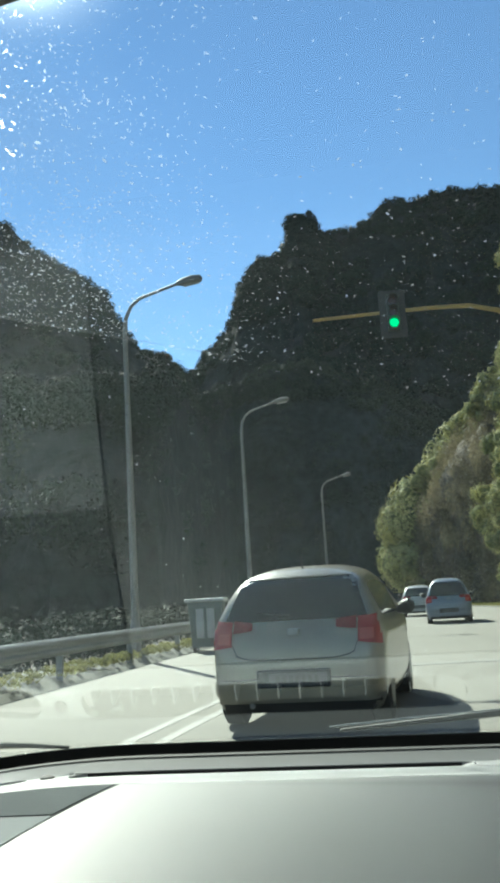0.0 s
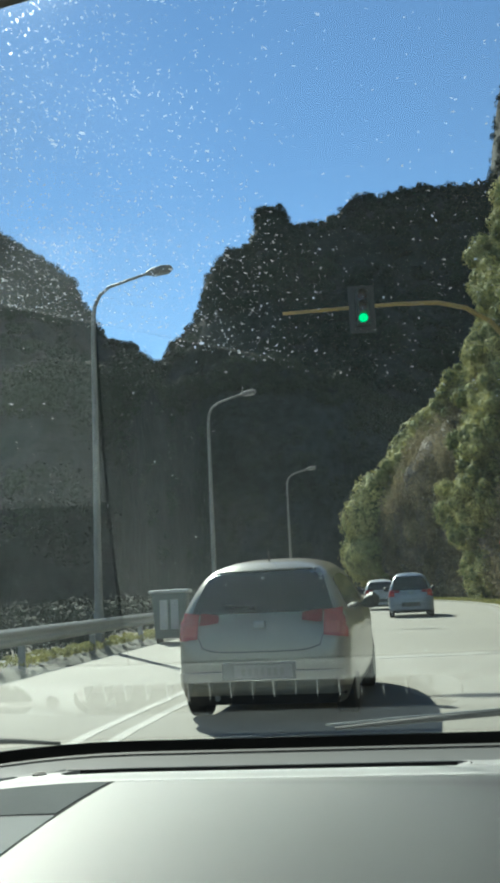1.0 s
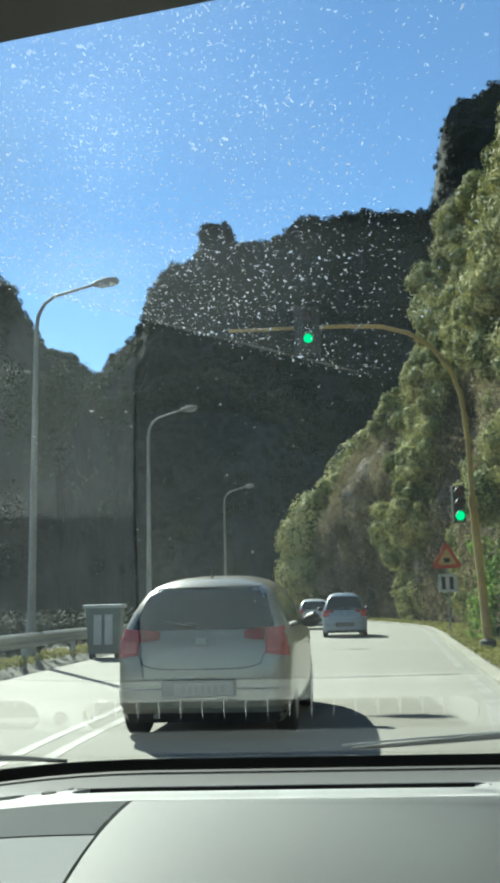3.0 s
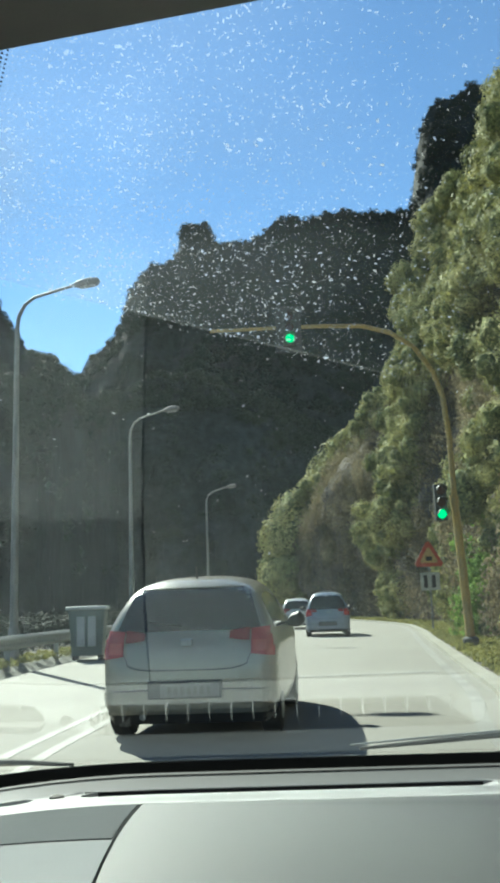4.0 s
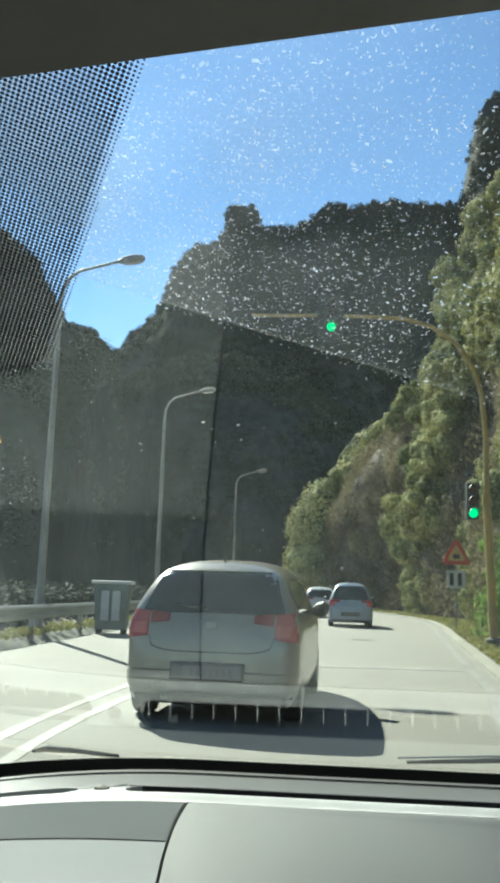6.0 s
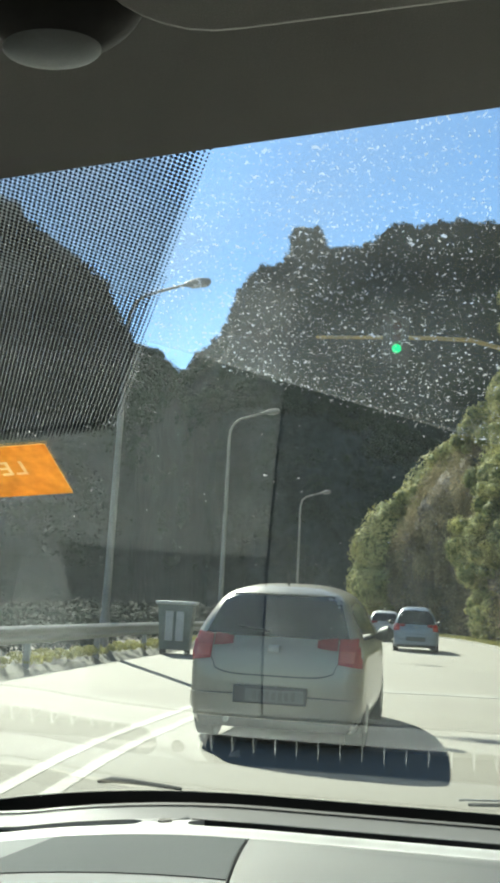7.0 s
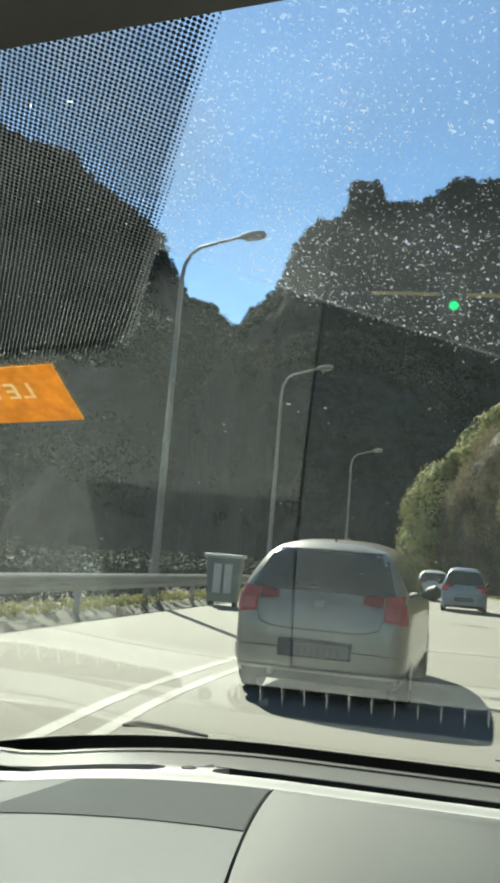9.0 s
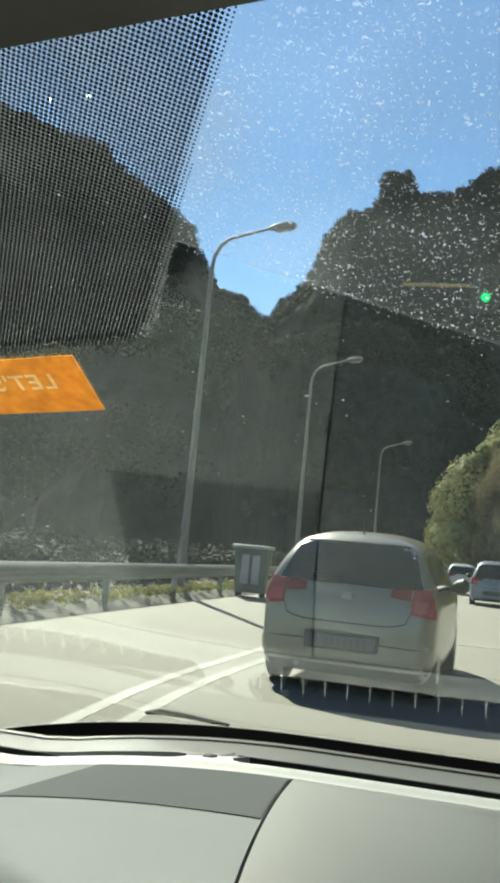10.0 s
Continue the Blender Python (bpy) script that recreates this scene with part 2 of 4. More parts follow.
def sheet(fn, nu, nv, thick=0.0, bm=None):
    """A grid of fn(u, v) for u, v from 0 to 1; with thick, a slab that far below it."""
    bm = bm or bmesh.new()
    g = [[bm.verts.new(fn(i / nu, j / nv)) for j in range(nv + 1)] for i in range(nu + 1)]
    for i in range(nu):
        for j in range(nv):
            bm.faces.new((g[i][j], g[i + 1][j], g[i + 1][j + 1], g[i][j + 1]))
    if thick:
        down = thick if isinstance(thick, Vector) else Vector((0, 0, -thick))
        h = [[bm.verts.new(v.co + down) for v in row] for row in g]
        for i in range(nu):
            for j in range(nv):
                bm.faces.new((h[i][j], h[i][j + 1], h[i + 1][j + 1], h[i + 1][j]))
        for i in range(nu):
            bm.faces.new((g[i][0], h[i][0], h[i + 1][0], g[i + 1][0]))
            bm.faces.new((g[i][nv], g[i + 1][nv], h[i + 1][nv], h[i][nv]))
        for j in range(nv):
            bm.faces.new((g[0][j], g[0][j + 1], h[0][j + 1], h[0][j]))
            bm.faces.new((g[nu][j], h[nu][j], h[nu][j + 1], g[nu][j + 1]))
    return bm


def curve_at(pairs):
    xs, ys = zip(*pairs)

    def value(t):
        t = min(max(t, xs[0]), xs[-1])
        k = max(i for i in range(len(xs) - 1) if xs[i] <= t)
        s = (t - xs[k]) / (xs[k + 1] - xs[k])

        def slope(i):
            a, b = max(i - 1, 0), min(i + 1, len(xs) - 1)
            return (ys[b] - ys[a]) / (xs[b] - xs[a])
        w = xs[k + 1] - xs[k]
        return ((2 * s**3 - 3 * s**2 + 1) * ys[k] + (s**3 - 2 * s**2 + s) * w * slope(k) + (3 * s**2 - 2 * s**3) * ys[k + 1] + (s**3 - s**2) * w * slope(k + 1))
    return value


def fbm(x, y, z, octaves=4, freq=1.0):
    return noise.fractal(Vector((x, y, z)) * freq, 1.0, 2.0, octaves)


# ---- ground and road ----
road_right = curve_at([(-12, 2.6), (7, 2.75), (12, 3.85), (15, 4.4), (22, 5.75), (30, 7.3), (36, 8.5), (46, 10.0), (60, 10.3), (72, 9.2), (82, 6.9), (95, 2.5), (115, -2), (145, -14), (175, -28)])
road_left = curve_at([(-12, -5.4), (8, -4.7), (13, -4.35), (18, -3.9), (25, -3.2), (35, -2.0), (50, 0.4), (62, 1.0), (78, -1.0), (95, -6.5), (115, -11.8), (145, -23.5), (175, -37.5)])


def strip(name, material, left, right, y0, y1, z0, z1, n, label, category, nu=1):
    bm = sheet(lambda u, v: (left(y0 + (y1 - y0) * v) * (1 - u) + right(y0 + (y1 - y0) * v) * u, y0 + (y1 - y0) * v, z1), nu, n, z1 - z0)
    ob = new(name, finish(bm, name, material))
    return tagged(ob, label, category, kind="structure")


bm = bmesh.new()
bmesh.ops.create_grid(bm, x_segments=40, y_segments=40, size=2500)
tagged(new("ground", finish(bm, "ground", EARTH)), "dry brown earth reaching to the mountains", "ground", kind="structure").location.z = -0.12
strip("road", ASPHALT, road_left, road_right, -12, 175, -0.3, 0.0, 160, "pale sunlit asphalt mountain road, bending to one side", "road", 4)
edge_w = 0.16
strip("road_marking", LINE, lambda y: road_right(y) - 0.42, lambda y: road_right(y) - 0.42 + edge_w, -12, 170, 0.0, 0.004, 160, "worn white edge line along the road", "road marking")
mid = lambda y: road_left(y) + 0.415 * (road_right(y) - road_left(y))
for off in (-0.17, 0.17):
    strip("road_marking", LINE, lambda y: mid(y) + off - 0.06, lambda y: mid(y) + off + 0.06, -12, 170, 0.0, 0.004, 160, "one of two unbroken white centre lines", "road marking", 1)
strip("road_marking", LINE, lambda y: mid(y) + 0.5, lambda y: road_right(y) - 0.5, 15.4, 15.85, 0.0, 0.005, 1, "white stop line across the lane", "road marking")

# ---- mountain ridge ----
ridge = curve_at([(-1.6, 0.5), (-0.9, 0.6), (-0.55, 0.56), (-0.40, 0.505), (-0.355, 0.485), (-0.327, 0.46), (-0.259, 0.41), (-0.236, 0.387), (-0.2, 0.322), (-0.165, 0.306), (-0.14, 0.281), (-0.118, 0.305),
                  (-0.088, 0.338), (-0.079, 0.375), (-0.066, 0.400), (-0.05, 0.415), (-0.020, 0.428), (-0.0165, 0.456), (0.0, 0.462), (0.015, 0.458), (0.022, 0.441), (0.04, 0.442), (0.08, 0.455), (0.095, 0.468), (0.15, 0.472), (0.2, 0.478), (0.262, 0.492),
                  (0.272, 0.56), (0.283, 0.6), (0.31, 0.625), (0.35, 0.64), (0.38, 0.637), (0.5, 0.65), (0.9, 0.6), (1.6, 0.5)])


def mountain_at(u, v):
    w = 2 * u - 1
    az = 1.5 * math.copysign(abs(w) ** 1.6, w)
    top = ridge(az) - 0.02
    if v <= 1:
        y = 215 + 85 * v
        h = top * 300 * v ** 0.9
    else:
        y = 300 + 160 * (v - 1)
        h = top * 300 * (1 - 1.0 * (v - 1))
    x = az * 300 * (0.8 + 0.2 * min(v, 1))
    d = fbm(x, y * 0.4, h * 0.5, 5, 0.018) * 16 + fbm(x, y, h, 4, 0.09) * 4
    return Vector((x, y + d * min(1, 3 * (1.05 - min(v, 1))), 1.2 + h + (fbm(x, y, h, 4, 0.12) * 2.2 if v > 0.5 else 0)))


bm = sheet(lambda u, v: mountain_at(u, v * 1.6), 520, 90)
mountain = tagged(new("mountain", finish(bm, "mountain", MOUNTAIN, True)), "steep rocky mountain ridge with scrub, coloured near black as if shaded", "mountain", kind="structure")


# ---- bank beside the road ----
bank_top = curve_at([(-12, 19), (20, 20.5), (32, 23), (45, 25), (60, 23), (75, 18.5), (90, 13), (110, 10), (150, 9)])


def bank_at(u, v):
    y = -6 + 100 * u
    base = road_right(y) + 2.2 + 0.5 * fbm(y, 0, 3, 3, 0.08) + 25 * (max(0, y - 80) / 14) ** 2
    h = bank_top(y) * (v if v < 1 else 1 + 0.25 * (v - 1))
    far = min(1, max(0, (y - 40) / 25))
    x = base + 4.8 * v ** (1.15 + 0.7 * far) - 2.6 * far * math.sin(math.pi * min(1, v / 0.85)) + (14 * (v - 1) * 2 if v > 1 else 0)
    d = fbm(x * 0.3, y, h, 4, 0.07) * (2.4 - 1.7 * min(1, max(0, (36 - y) / 12))) + fbm(x, y, h, 3, 0.4) * 0.5
    return Vector((x - d * min(1, v * 6), y + d * 0.5, h - 0.1 + fbm(y, 7, 2, 3, 0.05) * 2 * v))


bank = tagged(new("rock_bank", finish(sheet(lambda u, v: bank_at(u, v * 1.5), 260, 70), "rock_bank", ROCK, True)), "steep rocky bank overgrown with ivy and bushes beside the road", "bank", kind="structure")


# ---- leaves, scrub and grass ----
def leaf_mesh(name, clumps, leaves, size, material, label, category, droop=0.0, seed=1):
    """Clumps of (centre, radius) filled with pointed leaves, as one mesh."""
    rng = np.random.default_rng(seed)
    c = np.array([p[0] for p in clumps], float)
    r = np.array([p[1] for p in clumps], float)
    count = np.maximum(8, (leaves * (r / r.mean()) ** 1.8)).astype(int)
    ci = np.repeat(np.arange(len(c)), count)
    n = len(ci)
    d = rng.normal(size=(n, 3))
    d /= np.linalg.norm(d, axis=1)[:, None]
    d[:, 2] = d[:, 2] * (0.8 + droop)
    pos = c[ci] + d * (r[ci] * rng.uniform(0.4, 1.12, n) ** 0.5)[:, None]
    face = d + rng.normal(scale=0.15, size=(n, 3))
    ax = np.cross(face, rng.normal(size=(n, 3)))
    ax[:, 2] -= droop * 1.5
    ax /= np.linalg.norm(ax, axis=1)[:, None]
    side = np.cross(ax, face)
    side /= np.linalg.norm(side, axis=1)[:, None]
    s = (size * rng.uniform(0.6, 1.5, n) * (r[ci] / r.mean()) ** 0.15)[:, None]
    v = np.stack([pos - ax * s * 0.5 + side * s * 0.3, pos + ax * s * 0.6, pos - ax * s * 0.5 - side * s * 0.3], 1).reshape(-1, 3)
    me = bpy.data.meshes.new(name)
    me.vertices.add(len(v))
    me.vertices.foreach_set("co", v.ravel())
    me.loops.add(3 * n)
    me.loops.foreach_set("vertex_index", np.arange(3 * n))
    me.polygons.add(n)
    me.polygons.foreach_set("loop_start", np.arange(0, 3 * n, 3))
    me.polygons.foreach_set("loop_total", np.full(n, 3))
    me.update()
    me.materials.append(material)
    return tagged(new(name, me), label, category, kind="stuff")


def core_mesh(name, clumps, material, label, seed):
    """Lumpy dense hearts of the shrubs, as one mesh."""
    rng = np.random.default_rng(seed)
    bm = bmesh.new()
    bmesh.ops.create_icosphere(bm, subdivisions=2, radius=1)
    bv = np.array([v.co for v in bm.verts])
    bf = np.array([[v.index for v in f.verts] for f in bm.faces])
    bm.free()
    verts, faces = [], []
    for i, (p, r) in enumerate(clumps):
        lump = 0.62 + 0.18 * np.sin(bv @ rng.normal(scale=3.0, size=3) + rng.uniform(0, 6)) + 0.16 * np.sin(bv @ rng.normal(scale=4.5, size=3) + rng.uniform(0, 6)) + 0.08 * rng.uniform(-1, 1, len(bv))
        verts.append(bv * (lump * r)[:, None] + np.array(p))
        faces.append(bf + i * len(bv))
    me = bpy.data.meshes.new(name)
    me.from_pydata(np.concatenate(verts).tolist(), [], np.concatenate(faces).tolist())
    me.shade_smooth()
    me.materials.append(material)
    return tagged(new(name, me), label, "foliage", kind="stuff")


rng = random.Random(4)
far_green, mid_green, near_green, dry = [], [], [], []
for i in range(4700):
    u, v = rng.uniform(0.15, 0.96) if i < 3500 else rng.uniform(0.14, 0.42), rng.uniform(0.02, 1.2)
    p = bank_at(u, v)
    if v > 1.06:
        continue
    k = fbm(p.x * 0.4, p.y, p.z, 3, 0.13)
    if k > (0.07 if v < 0.5 else -0.06) - (0.12 if i >= 3500 else 0) or v > 0.7:
        big = rng.random() < 0.4 and v < 0.97
        q = p + Vector((-rng.uniform(0.0, 0.5) - (rng.uniform(0.0, 1.1) * min(1, v * 4) if big else 0), 0, rng.uniform(-0.2, 0.4)))
        size = rng.uniform(0.8, 1.7) if big else rng.uniform(0.35, 0.75)
        if v < 0.2:
            size *= 0.6
        if q.x - size < 9.6 and 28 < q.y < 37 and q.z < 5 or q.y < 26 and q.x - size < 7.2:
            continue
        where = near_green if p.y < 30 else mid_green if p.y < 60 else far_green
        if size > 0.75:
            for _ in range(7):
                d = Vector((rng.gauss(-0.3, 1), rng.gauss(0, 1), rng.gauss(0.2, 1))).normalized()
                where.append((q + d * size * 0.7, size * rng.uniform(0.28, 0.58)))
        else:
            where.append((q, size))
    elif v < 0.85:
        dry.append((p + Vector((-0.25, 0, 0)), rng.uniform(0.35, 0.85)))
for _ in range(40):
    p = bank_at(rng.uniform(0.84, 0.95), rng.uniform(0.15, 0.85))
    far_green.append((p + Vector((-1.0, 0, 0)), rng.uniform(1.6, 2.8)))
leaf_mesh("bank_foliage", near_green, 360, 0.078, LEAF, "ivy and shrubs with olive green leaves on the bank", "foliage", 0.1, 2)
leaf_mesh("bank_foliage", mid_green, 210, 0.125, LEAF, "rounded shrubs and creepers on the rock bank", "foliage", 0.1, 4)
leaf_mesh("bank_foliage", far_green, 110, 0.23, LEAF, "shrubs and creepers on the farther bank", "foliage", 0.1, 3)
core_mesh("shrub_hearts", [c for c in near_green + mid_green + far_green if c[1] > 0.36], LEAF_CORE, "dense inner hearts of the bank shrubs, coloured darker as if shaded", 6)
leaf_mesh("dry_creepers", dry, 190, 0.11, LEAF_DRY, "hanging brown dry creepers on the rock face", "foliage", 0.9, 5)

wood_ridge = curve_at([(-1.5, 0.2), (-0.7, 0.22), (-0.4, 0.25), (-0.25, 0.24), (-0.14, 0.245), (-0.05, 0.275), (0.02, 0.265), (0.12, 0.22), (0.3, 0.18), (0.6, 0.15), (1.5, 0.12)])


def wood_at(u, v):
    az = -1.1 + 1.8 * u
    w = min(v, 1)
    near = min(1, max(0, (az + 0.17) / 0.08))
    near = near * near * (3 - 2 * near)
    dist = 84 + 106 * near
    y = dist + (8 + 18 * near) * w + (50 * (v - 1) if v > 1 else 0)
    h = wood_ridge(az) * (dist + 20) * (w ** 0.8 if v <= 1 else 1 - 0.6 * (v - 1))
    x = az * (dist + 20) * (0.9 + 0.1 * w)
    d = fbm(x, y * 0.3, h * 0.35, 5, 0.05) * 10 + fbm(x, y, h, 4, 0.2) * 2
    return Vector((x, y + d * (1.1 - w), h - 0.3 + (fbm(x, 3, h, 4, 0.08) * 3.0 * w)))


hill = tagged(new("wooded_hill", finish(sheet(lambda u, v: wood_at(u, v * 1.4), 220, 50), "wooded_hill", MOUNTAIN, True)), "rock slope with scrub at the foot of the mountain, coloured dark as if shaded", "hill", kind="structure")
scrub = []
for i in range(5200):
    u, v = rng.uniform(0.28, 0.78), rng.uniform(0.25, 1.08) if i < 3200 else rng.uniform(0.86, 1.08)
    p = mountain_at(u, v)
    if fbm(p.x, p.y, p.z, 3, 0.03) > -0.22 or v > 0.93:
        scrub.append((p + Vector((0, -0.5, 0.3)), rng.uniform(1.2, 3.2) * (0.6 if v > 0.9 else 1)))
leaf_mesh("mountain_scrub", scrub, 70, 0.65, LEAF_FAR, "scrub and low trees on the mountain face, coloured dark as if shaded", "foliage", 0, 7)
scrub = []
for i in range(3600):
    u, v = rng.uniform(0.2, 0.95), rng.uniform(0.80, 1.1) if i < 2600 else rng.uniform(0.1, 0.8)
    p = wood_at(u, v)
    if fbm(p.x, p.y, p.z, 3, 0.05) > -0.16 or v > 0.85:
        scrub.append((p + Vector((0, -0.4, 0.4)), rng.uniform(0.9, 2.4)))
leaf_mesh("hill_scrub", scrub, 84, 0.38, LEAF_HILL, "bushes and trees on the lower slope, coloured dark as if shaded", "foliage", 0, 8)

strip("kerb", KERB, lambda y: road_right(y) - 0.06, lambda y: road_right(y) + 0.20, -12, 150, -0.2, 0.07, 110, "low worn pale concrete kerb along the road", "kerb")

# verge: a strip of soil with tufts of grass
strip("verge", EARTH, lambda y: road_right(y) + 0.20, lambda y: road_right(y) + 3.6, -12, 150, -0.3, 0.06, 80, "strip of soil and gravel between the road and the bank", "verge", 3)
tufts = []
for _ in range(5200):
    y = 8 + 100 * rng.random() ** 1.5
    x = road_right(y) + 0.30 + 2.0 * rng.random() ** 1.5
    tufts.append((Vector((x, y, 0.09)), rng.uniform(0.03, 0.10) + 0.001 * y))
leaf_mesh("grass", tufts, 26, 0.065, GRASS, "yellow-green roadside grass along the verge", "grass", 0, 11)
bush = [(Vector((road_right(27) + 1.6 + rng.gauss(0, 0.3), 27 + rng.gauss(0, 0.5), 0.2 + abs(rng.gauss(0.9, 0.7)))), rng.uniform(0.3, 0.55)) for _ in range(45)]
leaf_mesh("bush", bush, 90, 0.14, LEAF_YOUNG, "bright green young bush at the foot of the bank", "bush", 0.2, 12)


# ---- inside of the car that carries the camera ----
RAKE = radians(31)
GLASS_Y, GLASS_Z = 1.03, 1.0
X0, X1 = -1.12, 0.44


def on_glass(x, y, lift=0.0):
    """The place on the windscreen at x and y, lifted outwards."""
    s = (GLASS_Y - y) * math.tan(RAKE)
    return Vector((x, y + lift * math.sin(RAKE), GLASS_Z + s + lift * math.cos(RAKE)))


def head_y(x):
    return 0.288 - 0.107 * (x + 0.061)


def cowl_z(x):
    """The height of the bonnet's rear edge, which falls away towards the far corner."""
    return 1.002 - 0.6 * min(0.4, max(0, -0.2 - x)) ** 2


def foot_y(x):
    """The upper edge of the band printed along the foot of the glass."""
    return 0.970 + 0.62 * min(0.55, max(0, -0.1 - x)) ** 2


def across(u):
    return X0 + (X1 - X0) * u


IN = Vector((0, -0.002 * math.sin(RAKE), -0.002 * math.cos(RAKE)))
HEADING = -5.5
cabin = thing("car_interior", 0, 0, 0, "grey car interior with dashboard, windscreen and headlining", "car interior", turn=HEADING)
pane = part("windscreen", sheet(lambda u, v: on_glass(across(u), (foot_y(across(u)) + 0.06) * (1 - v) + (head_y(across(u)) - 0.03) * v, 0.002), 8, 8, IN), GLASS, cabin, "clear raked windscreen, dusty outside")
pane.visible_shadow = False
film = part("dust_film", sheet(lambda u, v: on_glass(X0 + (X1 - X0) * u, 0.96 - (0.96 - head_y(X0 + (X1 - X0) * u)) * v, 0.008), 8, 8), FILM, pane, "thin film of dust on the glass")
film.visible_shadow = False


def swept(x):
    """The edge of the sector that the wipers keep clean."""
    return 0.400 + 0.345 * (x + 0.115)


def print_right(y):
    """The gently bowed right edge of the field of printed dots."""
    d = y - 0.289
    return -0.0590 - 0.550 * d + 0.27 * d * d


def print_foot(x):
    return 0.4590 - 0.13 * (x + 0.162)


def dusty(x):
    """How far down the dust reaches: to the wipers' sector, and over the whole printed field beside it."""
    if x >= -0.117:
        return swept(x)
    beside = 0.289 + (0.550 - math.sqrt(max(0, 0.550 ** 2 + 1.08 * (x + 0.0590)))) / 0.54
    return min(print_foot(x), beside)


haze = part("dust_glare", sheet(lambda u, v: on_glass(-0.36 + 0.8 * u, max(dusty(-0.36 + 0.8 * u), head_y(-0.36 + 0.8 * u) + 0.002) * (1 - v) + head_y(-0.36 + 0.8 * u) * v, 0.0105), 160, 8), HAZE, pane, "dusty part of the glass that the wipers miss, thickened to stand for sun glare")
haze.visible_shadow = False
rim = part("dust_rim", sheet(lambda u, v: on_glass(-0.115 + 0.24 * u, swept(-0.115 + 0.24 * u) + (0.0012 + 0.0006 * math.sin(37 * u)) * (v - 0.5), 0.0112), 60, 1), DUST_LINE, pane, "pale line of dust where the wiper turns")
rim.visible_shadow = False


def dash_z(x, y):
    z = 1.03 - 0.071 * (y - 0.57)
    lip = 0.42 + 0.08 * min(1, max(0, (-0.12 - x) / 0.12))
    if y < lip:
        z -= 0.02 * ((lip - y) / 0.03) ** 2
    if x > -0.1:
        return z - 0.13 * ((x + 0.1) / 0.5) ** 2 * min(1, max(0, (0.88 - y) / 0.4)) ** 0.7
    return z - 0.33 * min(0.3, -0.1 - x) ** 2


def seam_x(y):
    return -0.107 + 0.035 * (max(0, 0.89 - y) / 0.4) ** 1.6


def dash_panel(x_of, y0, y1, nu, nv, thick=0.02, lift=0.0):
    def at(u, v):
        y = y0 + (y1 - y0) * v
        x = x_of(u, y)
        return Vector((x, y, dash_z(x, y) + lift))
    return sheet(at, nu, nv, thick)


dash = part("dashboard", box(X0, X1, 0.56, 1.03, 0.35, 0.945), BLACK, cabin, "black core of the dashboard")
GAP = 0.0012
part("airbag_cover", dash_panel(lambda u, y: seam_x(y) + GAP + (X1 - seam_x(y) - GAP) * u, 0.38, 0.890, 30, 50), DASH, dash, "smooth grey airbag cover", True)
part("centre_cover", dash_panel(lambda u, y: X0 + (seam_x(y) - GAP - X0) * u, 0.38, 0.890, 60, 60), DASH_PALE, dash, "grey centre cover, coloured lighter as if in more sun", True)
part("inset_panel", dash_panel(lambda u, y: (-0.327 + 0.09 * (y - 0.69)) * (1 - u) + (seam_x(y) - 0.002) * u, 0.690, 0.884, 12, 12, 0.003, 0.001), DASH_INSET, dash, "darker grey trapezoid inset")


def brow_z(x, y):
    """The dashboard's far edge: a lip before the slots, then a panel that climbs to the glass."""
    lip = min(1, max(0, (y - 0.8925) / 0.023))
    climb = max(0, (y - 0.957) / 0.033)
    return dash_z(x, y) + 0.0058 * lip * lip * (3 - 2 * lip) + 0.0137 * climb


def brow_panel(y0, y1, x_of, nu, nv, thick=0.012):
    def at(u, v):
        y = y0 + (y1 - y0) * v
        x = x_of(u, y)
        return Vector((x, y, brow_z(x, y)))
    return sheet(at, nu, nv, thick)


SLOT0, SLOT1 = 0.916, 0.957
part("front_strip", brow_panel(0.8925, SLOT0, lambda u, y: across(u), 40, 8), DASH_LIGHT, dash, "light grey lip before the vents", True)
part("rear_strip", brow_panel(SLOT1, 0.990, lambda u, y: across(u), 40, 8), DASH_LIGHT, dash, "light grey panel along the glass", True)
part("rear_joint", tube([(x, 0.9835, brow_z(x, 0.9835) + 0.0003) for x in [across(i / 40) for i in range(41)]], 0.0009, 6), RUBBER, dash, "thin dark joint along the glass")


def slot_end(x, y, way):
    """The rounded end of a slot that lies at x and closes towards way."""
    r = 0.5 * (SLOT1 - SLOT0)
    return x - way * (r - math.sqrt(max(0, r * r - (y - 0.5 * (SLOT0 + SLOT1)) ** 2)))


def vent(x0, x1):
    """A recessed demister slot with thin ribs."""
    y0, y1 = SLOT0, SLOT1
    z = dash_z(0.5 * (x0 + x1), 0.936) + 0.006
    tray = part("vent_slot", box(x0, x1, y0 - 0.004, y1 + 0.004, z - 0.052, z - 0.046), COWL, dash, "black recessed demister slot")
    part("slot_wall", box(x0, x1, y0 + 0.0002, y0 + 0.0014, z - 0.048, z - 0.0025), COWL, tray, "black inner wall of the slot")
    part("slot_wall", box(x0, x1, y1 - 0.0014, y1 - 0.0002, z - 0.048, z - 0.0025), COWL, tray, "black inner wall of the slot")
    n = round((x1 - x0) / 0.0247)
    for i in range(n):
        x = x0 + (i + 0.5) * (x1 - x0) / n
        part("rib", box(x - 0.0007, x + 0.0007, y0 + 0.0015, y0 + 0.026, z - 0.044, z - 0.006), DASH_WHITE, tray)


